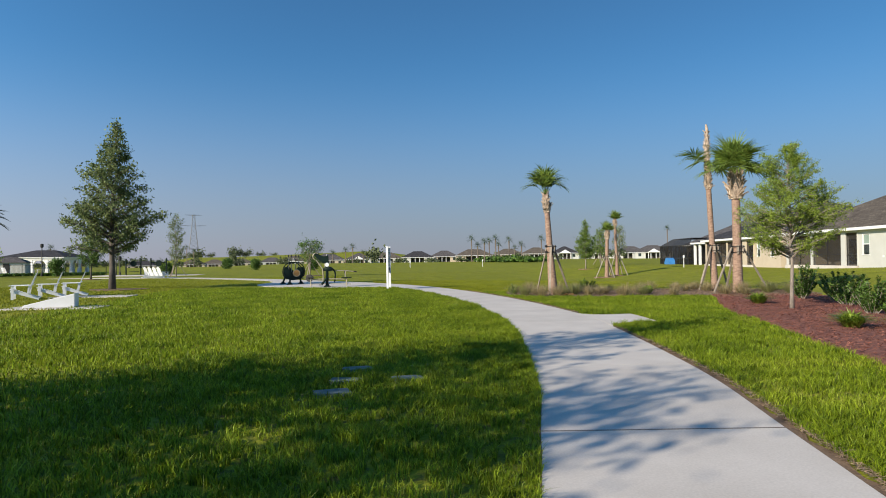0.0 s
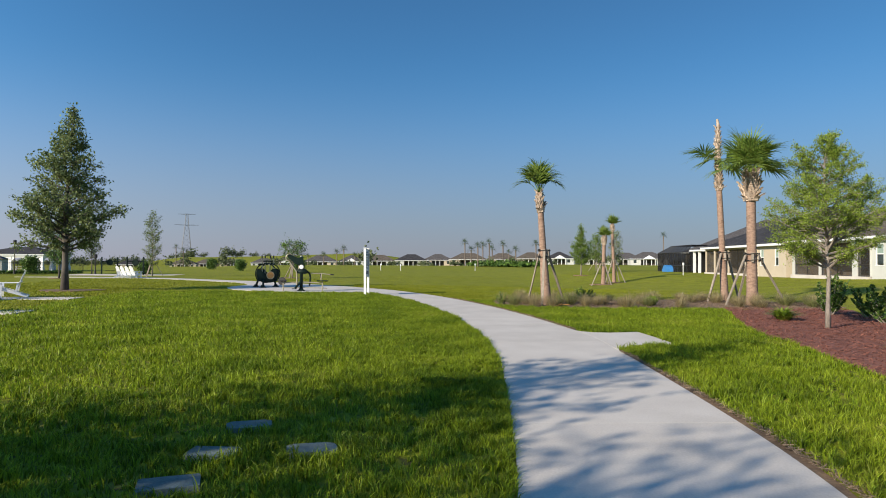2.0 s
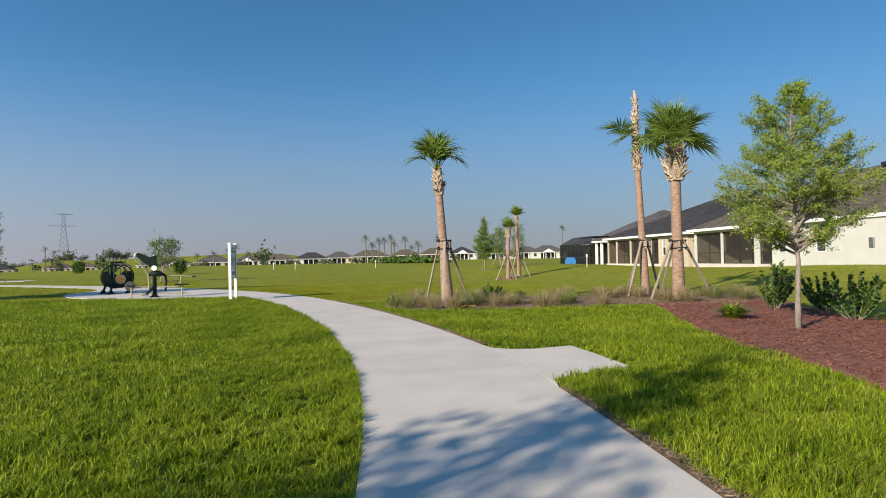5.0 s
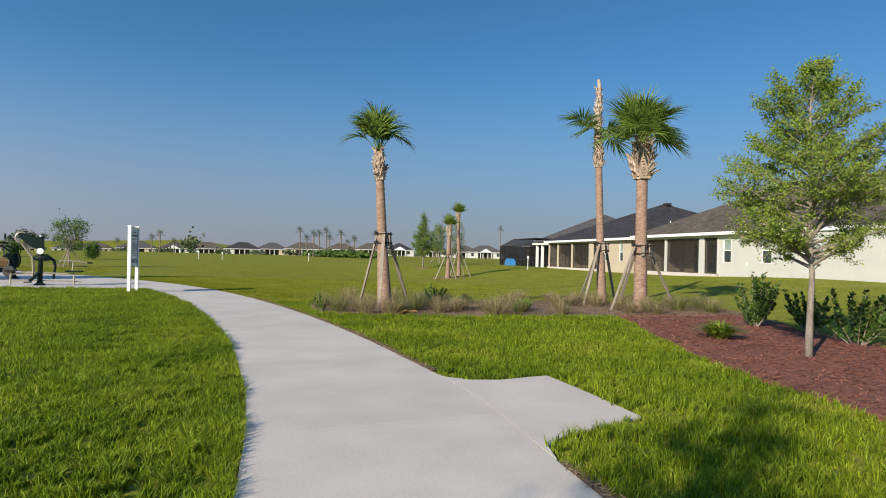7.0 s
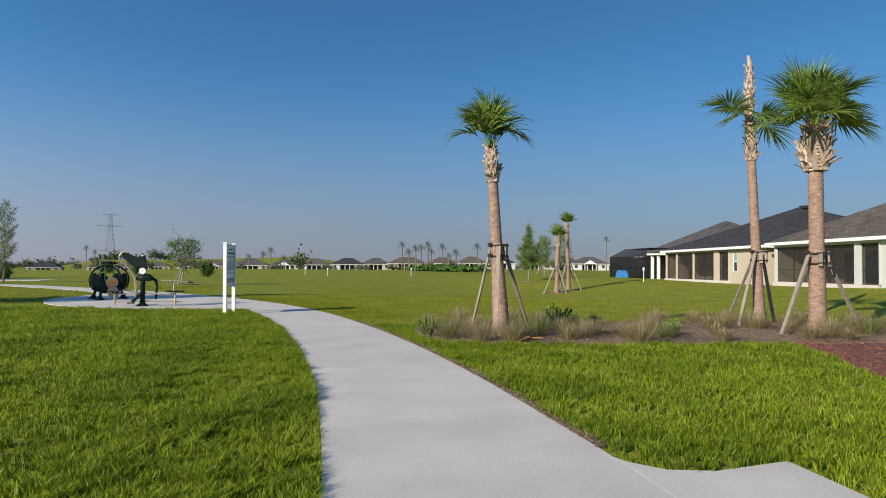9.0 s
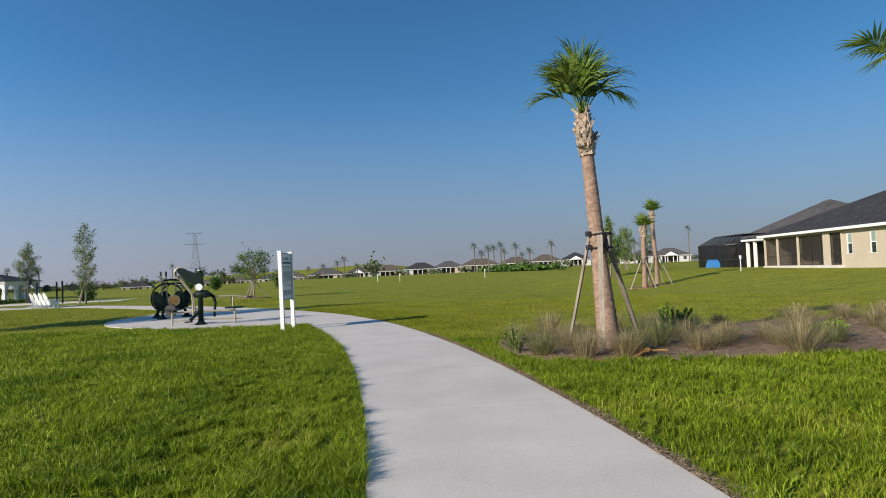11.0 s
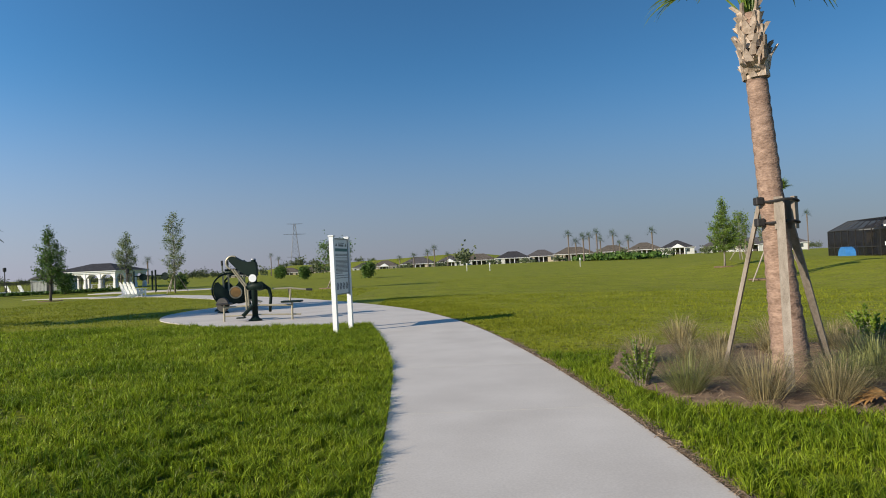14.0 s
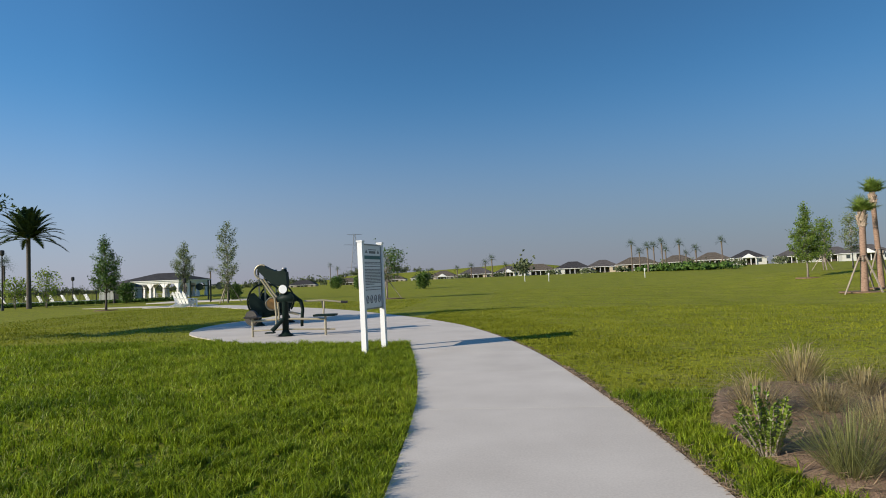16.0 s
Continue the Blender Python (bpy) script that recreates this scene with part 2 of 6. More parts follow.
STRAP = surface("black_strap", (0.012, 0.011, 0.010), (0.03, 0.027, 0.025), 0.7, 5, 50, 0.1)
GLASS = surface("window_glass", (0.020, 0.028, 0.028), (0.045, 0.060, 0.055), 0.06, 0.8, 3, 0, spec=0.8)
BLIND = surface("green_blind", (0.20, 0.27, 0.23), (0.30, 0.38, 0.33), 0.3, 1, 20, 0.1)
SHADED_ROOM = surface("shaded_interior", (0.06, 0.05, 0.042), (0.12, 0.10, 0.085), 0.9, 2, 20, 0.1)
SCREEN = screen_material("insect_screen", 0.4, (0.030, 0.027, 0.024))
SCREEN_CAGE = screen_material("cage_screen", 0.78, (0.016, 0.014, 0.014))
SIGN_FACE = surface("sign_panel", (0.70, 0.72, 0.73), (0.77, 0.79, 0.80), 0.4, 2, 30, 0.05, 0.001)
SIGN_INK = surface("sign_ink", (0.11, 0.12, 0.13), (0.17, 0.18, 0.19), 0.5, 4, 30, 0)
SIGN_TEAL = surface("sign_band", (0.03, 0.12, 0.12), (0.05, 0.17, 0.16), 0.5, 4, 30, 0)
BLUE = surface("blue_plastic", (0.03, 0.16, 0.42), (0.06, 0.25, 0.55), 0.4, 4, 30, 0.05)
RED = surface("red_cloth", (0.30, 0.03, 0.03), (0.42, 0.06, 0.05), 0.8, 4, 30, 0.1)

# ---- helpers for meshes ----
def solid(bm, name, material, smooth=False):
    me = bpy.data.meshes.new(name)
    bm.to_mesh(me)
    bm.free()
    me.materials.append(material)
    if smooth:
        me.polygons.foreach_set("use_smooth", [True] * len(me.polygons))
    return me


def part(name, bm, material, parent=None, label="", smooth=False):
    """A bmesh (or a ready mesh) as one object, under a thing or a part."""
    me = bm if isinstance(bm, bpy.types.Mesh) else solid(bm, name, material, smooth)
    ob = new(name, me)
    ob.parent = parent
    if label:
        ob["label"] = label
    return ob


def thing(name, label, category, x=0.0, y=0.0, z=0.0, turn=0.0, group=""):
    ob = new(name)
    ob.empty_display_size = 0.2
    ob.matrix_basis = pose(x, y, z, 0, 0, turn)
    return tagged(ob, label, category, group)


def box(bm, x0, x1, y0, y1, z0, z1, bevel=0.0):
    r = bmesh.ops.create_cube(bm, size=1.0)
    for v in r["verts"]:
        v.co = Vector(((x0 + x1) / 2 + v.co.x * (x1 - x0), (y0 + y1) / 2 + v.co.y * (y1 - y0), (z0 + z1) / 2 + v.co.z * (z1 - z0)))
    if bevel:
        es = list({e for v in r["verts"] for e in v.link_edges})
        bmesh.ops.bevel(bm, geom=es, offset=bevel, segments=1, affect="EDGES")
    return bm


def boxed(x0, x1, y0, y1, z0, z1, bevel=0.0):
    return box(bmesh.new(), x0, x1, y0, y1, z0, z1, bevel)


def tube(bm, pts, radii, sides=8, caps=True):
    """A round bar along points, with a radius at each."""
    pts = [Vector(p) for p in pts]
    if not isinstance(radii, (list, tuple)):
        radii = [radii] * len(pts)
    rings = []
    side = None
    for i, p in enumerate(pts):
        d = (pts[min(i + 1, len(pts) - 1)] - pts[max(i - 1, 0)]).normalized()
        if side is None:
            side = d.orthogonal().normalized()
        side = (side - d * side.dot(d)).normalized()
        up = d.cross(side)
        rings.append([bm.verts.new(p + radii[i] * (math.cos(k * math.tau / sides) * side + math.sin(k * math.tau / sides) * up)) for k in range(sides)])
    for a, b in zip(rings, rings[1:]):
        for k in range(sides):
            bm.faces.new((a[k], a[(k + 1) % sides], b[(k + 1) % sides], b[k]))
    if caps:
        bm.faces.new(rings[0][::-1])
        bm.faces.new(rings[-1])
    return bm


def bar(bm, a, b, w, t, up=(0, 0, 1)):
    """A square-edged bar from a to b."""
    a, b = Vector(a), Vector(b)
    d = (b - a).normalized()
    s = d.cross(Vector(up))
    s = s.normalized() if s.length > 1e-4 else Vector((1, 0, 0))
    u = s.cross(d)
    vs = [[bm.verts.new(p + s * w / 2 * i + u * t / 2 * j) for i, j in ((-1, -1), (1, -1), (1, 1), (-1, 1))] for p in (a, b)]
    for k in range(4):
        bm.faces.new((vs[0][k], vs[0][(k + 1) % 4], vs[1][(k + 1) % 4], vs[1][k]))
    bm.faces.new(vs[0][::-1])
    bm.faces.new(vs[1])
    return bm


def prism(bm, outline, z0, z1):
    """An upright prism over a flat outline."""
    lo = [bm.verts.new((x, y, z0)) for x, y in outline]
    hi = [bm.verts.new((x, y, z1)) for x, y in outline]
    n = len(outline)
    for k in range(n):
        bm.faces.new((lo[k], lo[(k + 1) % n], hi[(k + 1) % n], hi[k]))
    bm.faces.new(hi)
    bm.faces.new(lo[::-1])
    bmesh.ops.recalc_face_normals(bm, faces=bm.faces)
    return bm


def flakes(name, co, size, material, rng, droop=0.3, length=1.8, kind="stuff"):
    """Many small pointed leaves, four corners each, as one mesh."""
    n = len(co)
    co = np.asarray(co, float)
    size = np.broadcast_to(np.asarray(size, float), (n,))[:, None]
    a = rng.normal(size=(n, 3))
    a[:, 2] -= droop
    a /= np.linalg.norm(a, axis=1)[:, None]
    b = np.cross(a, rng.normal(size=(n, 3)))
    b /= np.linalg.norm(b, axis=1)[:, None] + 1e-9
    v = np.empty((n, 4, 3))
    v[:, 0] = co - a * size * length / 2
    v[:, 1] = co + b * size / 2
    v[:, 2] = co + a * size * length / 2
    v[:, 3] = co - b * size / 2
    return quads(name, v.reshape(-1, 3), material)


def quads(name, v, material):
    n = len(v) // 4
    me = bpy.data.meshes.new(name)
    me.vertices.add(n * 4)
    me.vertices.foreach_set("co", np.ascontiguousarray(v, dtype=np.float32).ravel())
    me.loops.add(n * 4)
    me.loops.foreach_set("vertex_index", np.arange(n * 4, dtype=np.int32))
    me.polygons.add(n)
    me.polygons.foreach_set("loop_start", np.arange(0, n * 4, 4, dtype=np.int32))
    me.materials.append(material)
    me.update(calc_edges=True)
    return me


def step(a, b, v):
    t = np.clip((v - a) / (b - a), 0, 1)
    return t * t * (3 - 2 * t)


def height(x, y):
    """The lie of the land."""
    x, y = np.asarray(x, float), np.asarray(y, float)
    z = 0.70 * step(19, 36, x) * step(140, 70, y) + 0.25 * step(44, 30, y) * step(26, 36, x)
    z = z - 0.55 * np.exp(-(((x - 24) / 13) ** 2 + ((y - 58) / 17) ** 2))
    z = z + 1.0 * step(70, 170, y) * (1 - 0.9 * step(-8, -40, x) * step(220, 120, y)) - 0.12 * step(-14, -34, x) * step(140, 100, y)
    z = z - 0.42 * step(86, 106, y) * step(-22, -40, x) * step(220, 150, y)
    z = z + 11.5 * step(480, 600, y) * step(900, 760, y) * step(-185, -132, x) * step(110, 10, x) * (0.88 + 0.12 * np.sin(x / 71.0))
    z = z + step(130, 320, y) * np.clip(0.4 - 0.023 * (96 - x), -4.4, 0.4)
    return z


def ground_z(x, y):
    return float(height(x, y))


def curve_points(pts, n):
    """A smooth line through points, n steps between each two."""
    pts = [np.array(p, float) for p in pts]
    out = []
    for i in range(len(pts) - 1):
        p0, p1, p2, p3 = pts[max(i - 1, 0)], pts[i], pts[i + 1], pts[min(i + 2, len(pts) - 1)]
        for k in range(n):
            t = k / n
            out.append(0.5 * (2 * p1 + (p2 - p0) * t + (2 * p0 - 5 * p1 + 4 * p2 - p3) * t * t + (3 * p1 - p0 - 3 * p2 + p3) * t ** 3))
    out.append(pts[-1])
    return np.array(out)

# ---- ground, path, beds ----
LEFT_EDGE = curve_points([(-3.2, -8), (-0.05, 0), (1.23, 3.9), (1.70, 5.4), (2.23, 7.1), (2.84, 9.6), (3.5, 12.6), (3.95, 15.6), (4.14, 18.5),
                          (4.18, 21.5), (4.07, 24.5), (3.80, 28), (3.30, 31.3), (2.75, 34.3)], 8)
PAD_EDGE = np.array([(2.72, 34.45), (-0.55, 34.75), (-1.3, 35.05), (-1.9, 35.5), (-3.0, 36.6), (-4.5, 38.4), (-5.4, 40.8), (-5.45, 43), (-5.1, 45), (-5.2, 47.5),
                     (-6.6, 51), (-10.2, 55.6), (-17, 62.6), (-30, 69.5)])
RIGHT_EDGE = curve_points([(-1.0, -8.6), (2.2, 0), (3.32, 3.5), (3.83, 5.1), (4.59, 7.5), (5.35, 10.8), (5.85, 13.3), (6.25, 15.5), (6.38, 18), (6.42, 21),
                           (6.3, 24.5), (6.0, 28), (5.4, 32.3), (4.5, 36.2), (3.2, 40), (0.6, 45), (-3.4, 51.2), (-8, 56.5), (-16.4, 64.4), (-30, 71.5)], 8)
PAD_EDGE = np.vstack([PAD_EDGE[:1], curve_points([tuple(p) for p in PAD_EDGE[1:]], 4)])
WEST = np.vstack([LEFT_EDGE, PAD_EDGE])


def west(y):
    return np.interp(y, WEST[:, 1], WEST[:, 0])


def east(y):
    return np.interp(y, RIGHT_EDGE[:, 1], RIGHT_EDGE[:, 0])


SPUR = [(6.27, 16.75), (6.36, 16.40), (6.55, 16.16), (6.90, 16.05), (7.62, 16.14), (7.50, 15.1), (7.34, 14.10), (6.75, 13.95), (6.25, 13.78), (5.98, 13.60), (5.86, 13.30)]
RED_BED = [(14.3, 23.1), (13.2, 21.0), (12.0, 19.0), (11.1, 17.3), (10.35, 15.8), (9.65, 13.5), (8.76, 11.4), (7.67, 8.7), (6.9, 6.3), (7.6, 3.5), (11, 2.5), (13.4, 7),
           (14.7, 12), (15.7, 17.4), (17.0, 20.2), (18.6, 22.6)]
PALE_BED = [(6.72, 26.4), (6.80, 25.3), (6.98, 24.4), (7.7, 23.95), (9.3, 23.55), (11.6, 23.25), (14.3, 23.1), (18.6, 22.6), (20.2, 25.2), (19.0, 27.4), (17.0, 28.4), (15.2, 28.6),
            (11, 28.2), (8.6, 28.5), (7.4, 28.2)]


def inside(poly, x, y):
    x, y = np.asarray(x, float), np.asarray(y, float)
    r = np.zeros(x.shape, bool)
    for (x0, y0), (x1, y1) in zip(poly, poly[1:] + poly[:1]):
        if y0 != y1:
            r ^= ((y0 > y) != (y1 > y)) & (x < (x1 - x0) * (y - y0) / (y1 - y0) + x0)
    return r


def land():
    xs = np.unique(np.concatenate([np.arange(-60, 61, 2.0), np.arange(-400, 401, 12.0), np.array([-4000, -2000, -1000, -600, 600, 1000, 2000, 4000])]))
    ys = np.unique(np.concatenate([np.arange(-30, 91, 2.0), np.arange(-100, 500, 8.0), np.arange(500, 960, 20.0), np.array([-4000, -2000, -1000, -500, -200, 1200, 2000, 4500])]))
    gx, gy = np.meshgrid(xs, ys)
    gz = height(gx, gy)
    v = np.stack([gx, gy, gz], -1).reshape(-1, 3)
    nx = len(xs)
    f = [(j * nx + i, j * nx + i + 1, (j + 1) * nx + i + 1, (j + 1) * nx + i) for j in range(len(ys) - 1) for i in range(nx - 1)]
    me = bpy.data.meshes.new("ground")
    me.from_pydata(v.tolist(), [], f)
    me.materials.append(LAWN)
    me.polygons.foreach_set("use_smooth", [True] * len(f))
    return tagged(new("ground", me), "sunlit mown green lawn with dry patches", "lawn", kind="structure")


ground = land()

path = tagged(new("pavement"), "pale grey broom-finished concrete footpath and exercise pad", "footpath", kind="structure")
CUTS = [-8.0, -4.6, -1.2, 2.0, 5.35, 8.6, 11.6, 14.6, 18.0, 21.4, 24.4, 27.2, 29.8, 32.2, 34.45, 37.4, 40.4, 43.4, 46.4, 49.4, 52.4, 55.6, 58.6, 62.6, 66, 69.4]


def slab(y0, y1):
    """One cast slab between two joints."""
    ys = np.concatenate([np.linspace(y0, y1, 9), WEST[(WEST[:, 1] > y0 + 0.02) & (WEST[:, 1] < y1 - 0.02), 1]])
    ys = np.unique(np.round(ys, 3))
    gap = 0.003 if y0 > 5 else 0.004
    ys[0] += gap
    ys[-1] -= gap if abs(y1 - 5.35) > 0.01 else 0.014
    skew = -0.28 * step(14, 8, ys)
    bm = bmesh.new()
    rows = []
    for y, s in zip(ys, skew):
        xw, xe = west(y) + (0.0 if y > 5 else -0.0), east(y + s)
        row = []
        for k in range(5):
            x, yy = xw + (xe - xw) * k / 4, y + s * k / 4
            row.append(bm.verts.new((x, yy, ground_z(x, yy) + 0.022)))
        rows.append(row)
    for a, b in zip(rows, rows[1:]):
        for k in range(4):
            bm.faces.new((a[k], a[k + 1], b[k + 1], b[k]))
    r = bmesh.ops.extrude_face_region(bm, geom=bm.faces[:])
    for v in r["geom"]:
        if isinstance(v, bmesh.types.BMVert):
            v.co.z -= 0.07
    bmesh.ops.recalc_face_normals(bm, faces=bm.faces)
    return bm


for a, b in zip(CUTS, CUTS[1:]):
    part("slab", slab(a, b), CONCRETE, path)
seal = bmesh.new()
bar(seal, (float(west(5.342)), 5.338, 0.012), (float(east(5.062)), 5.058, 0.012), 0.024, 0.024)
part("joint_seal", seal, CONCRETE_OLD, path, "dark expansion joint strip")
spur_back = [(float(east(y)) + 0.006, y) for y in np.linspace(13.3, 16.75, 7)]
part("slab", prism(bmesh.new(), [(x + 0.006, y) for x, y in SPUR] + spur_back[1:-1], -0.04, 0.0225), CONCRETE, path)


def bed(name, outline, material, label, rise):
    """A planting bed, slightly heaped towards its middle."""
    bm = bmesh.new()
    rng = np.random.default_rng(3)
    pts = curve_points(outline + outline[:1], 5)[:-1]
    cx, cy = pts.mean(0)
    rings = []
    for k, f in enumerate((1.0, 0.985, 0.93, 0.82, 0.66, 0.48, 0.3, 0.12)):
        ring = []
        for x, y in pts:
            px, py = cx + (x - cx) * f, cy + (y - cy) * f
            up = -0.03 if k == 0 else rise * min(1, k / 3) + rng.normal() * 0.012
            ring.append(bm.verts.new((px, py, ground_z(px, py) + up)))
        rings.append(ring)
    n = len(pts)
    for a, b in zip(rings, rings[1:]):
        for k in range(n):
            bm.faces.new((a[k], a[(k + 1) % n], b[(k + 1) % n], b[k]))
    bm.faces.new(rings[-1])
    bmesh.ops.recalc_face_normals(bm, faces=bm.faces)
    return tagged(new(name, solid(bm, name, material, True)), label, "planting bed", kind="structure")


def soil_edge():
    """A thin line of bare soil where the turf is cut back from the concrete."""
    bm = bmesh.new()
    rng = np.random.default_rng(6)
    for side in (1, -1):
        prev = None
        for y in np.arange(-6, 44, 0.22):
            if (side < 0 and y > 34) or (side > 0 and 13.3 < y < 16.7):
                prev = None
                continue
            s = -0.28 * float(step(14, 8, y)) if side > 0 else 0.0
            x = float(east(y + s)) if side > 0 else float(west(y))
            w = 0.06 + 0.11 * rng.random() if side > 0 else 0.025
            z = ground_z(x, y) + 0.008
            pair = [bm.verts.new((x - side * 0.01, y + s, z)), bm.verts.new((x + side * w, y + s, z))]
            if prev:
                bm.faces.new((prev[0], prev[1], pair[1], pair[0]) if side > 0 else (prev[1], prev[0], pair[0], pair[1]))
            prev = pair
    return tagged(new("soil_edge", solid(bm, "soil_edge", EARTH)), "thin line of bare soil along the path", "soil edge", kind="structure")


soil_edge()
bed("mulch_bed", RED_BED, MULCH_RED, "red shredded bark mulch bed with an edge cut into the lawn", 0.05)
bed("straw_bed", PALE_BED, MULCH_PALE, "tan pine straw bed under palms and ornamental grasses", 0.04)

# ---- palms ----
def ring_trunk(pts, radii, rng, ring=0.07, sides=14):
    """A palm trunk with leaf-scar rings."""
    pts = [Vector(p) for p in pts]
    seg = [(b - a).length for a, b in zip(pts, pts[1:])]
    total = sum(seg)
    n = int(total / ring)
    ps, rs = [], []
    for k in range(n + 1):
        s = total * k / n
        i = 0
        while i < len(seg) - 1 and s > seg[i]:
            s -= seg[i]
            i += 1
        f = s / seg[i]
        r = radii[i] * (1 - f) + radii[i + 1] * f
        ps.append(pts[i].lerp(pts[i + 1], f))
        rs.append(r * (1 + (0.035 if k % 2 else -0.03) + rng.normal() * 0.012))
    return tube(bmesh.new(), ps, rs, sides)


def boots_mesh(base, top, r0, r1, rows, rng, long=0.26, wide=0.05, skirt=True):
    """Criss-cross split leaf bases round the top of a trunk, with a few old ones hanging at the foot."""
    bm = bmesh.new()
    base, top = Vector(base), Vector(top)
    axis = (top - base).normalized()
    e1 = axis.orthogonal().normalized()
    e2 = axis.cross(e1)
    swell = lambda f: (r0 * (1 - f) + r1 * f) * (0.86 + 0.2 * math.sin(math.pi * min(1, f * 1.1 + 0.1)))
    tube(bm, [base.lerp(top, f) for f in (0, 0.3, 0.6, 1)], [swell(f) * 0.74 for f in (0, 0.3, 0.6, 1)], 10)
    k = 8

    def boot(p, out, tan, size, w, lean, skew, t=0.012):
        mid = p + axis * size * 0.55 + out * size * lean * 0.3 + tan * skew * size * 0.4
        tip = p + axis * size + out * size * lean + tan * skew * size
        q = [p - tan * w, p + tan * w, mid + tan * w * 0.62, mid - tan * w * 0.62, tip + tan * w * 0.5, tip - tan * w * 0.5]
        vo = [bm.verts.new(c + out * t) for c in q]
        vi = [bm.verts.new(c - out * t) for c in q]
        for f in ((0, 1, 2, 3), (3, 2, 4, 5)):
            bm.faces.new([vo[i] for i in f])
            bm.faces.new([vi[i] for i in f[::-1]])
        for c, d in ((0, 3), (3, 5), (5, 4), (4, 2), (2, 1)):
            bm.faces.new((vo[c], vo[d], vi[d], vi[c]))

    for j in range(rows):
        f = j / rows
        for i in range(k):
            a = (i + 0.5 * (j % 2)) * math.tau / k + rng.normal() * 0.12
            out = math.cos(a) * e1 + math.sin(a) * e2
            tan = axis.cross(out)
            p = base.lerp(top, f) + out * swell(f) * 0.8
            w = wide * (0.7 + 0.5 * rng.random())
            size = long * (0.75 + 0.5 * rng.random()) * (1.1 - 0.35 * f)
            lean = 0.08 + 0.36 * rng.random() ** 1.8
            skew = (0.35 + 0.2 * rng.random()) * (1 if (i + j) % 2 else -1)
            boot(p, out, tan, size, w, lean, skew)
    if skirt:
        for i in range(5):
            a = rng.random() * math.tau
            out = math.cos(a) * e1 + math.sin(a) * e2
            boot(base + axis * 0.06 + out * r0 * 0.75, out, axis.cross(out), long * (0.3 + 0.3 * rng.random()), wide * 0.9, 1.2 + 0.5 * rng.random(), 0.1)
    return bm


def fan_frond(rng, stalk, blade, droop, spread=98, k=28, rise=40, broad=1.0):
    """A fan leaf along +x: an arching stalk that runs on as a rib, and long split segments whose tips hang. rise: the pitch at which it is set."""
    pull = np.array([-math.sin(radians(rise)), 0.0, -math.cos(radians(rise))])
    total = stalk + 0.5 * blade
    n = 9
    p, d = np.zeros(3), np.array([1.0, 0.0, 0.0])
    spine, heading = [p], [d]
    for i in range(n):
        d = d + pull * droop * 0.34 * (i / n) ** 1.3
        d = d / np.linalg.norm(d)
        p = p + d * total / n
        spine.append(p)
        heading.append(d)
    v = []
    for i in range(n):
        for s in (np.array([0, 1.0, 0]), np.cross(heading[i], (0, 1.0, 0))):
            w0, w1 = 0.017 * (1 - 0.8 * i / n), 0.017 * (1 - 0.8 * (i + 1) / n)
            v += [spine[i] - s * w0, spine[i] + s * w0, spine[i + 1] + s * w1, spine[i + 1] - s * w1]
    for i in range(k):
        u = 2 * i / (k - 1) - 1
        f = (stalk + 0.5 * blade * (1 - abs(u)) ** 1.2) / total * n
        j = min(n - 1, int(f))
        root = spine[j] + (spine[j + 1] - spine[j]) * (f - j)
        fore = heading[j + 1]
        up = np.cross(fore, (0, 1.0, 0))
        up = up if up[2] > 0 else -up
        a = radians(spread) * abs(u) ** 0.85 + rng.normal() * 0.04
        d = fore * math.cos(a) + np.array([0, math.copysign(math.sin(a), u), 0]) + up * 0.25 * abs(u)
        d /= np.linalg.norm(d)
        ln = blade * (0.92 - 0.22 * abs(u)) * (0.85 + 0.25 * rng.random())
        sag = droop * (0.55 + 0.6 * rng.random())
        prev, pw = root, 0.007
        for q, w in enumerate((0.019 * broad, 0.020 * broad, 0.016 * broad, 0.010, 0.002)):
            side = np.cross(up, d)
            side /= np.linalg.norm(side) + 1e-9
            p = prev + d * ln / 5
            v += [prev - side * pw, prev + side * pw, p + side * w, p - side * w]
            prev, pw = p, w
            d = d + pull * sag * 0.5 * ((q + 1) / 5) ** 1.2
            d /= np.linalg.norm(d)
    return np.array(v)


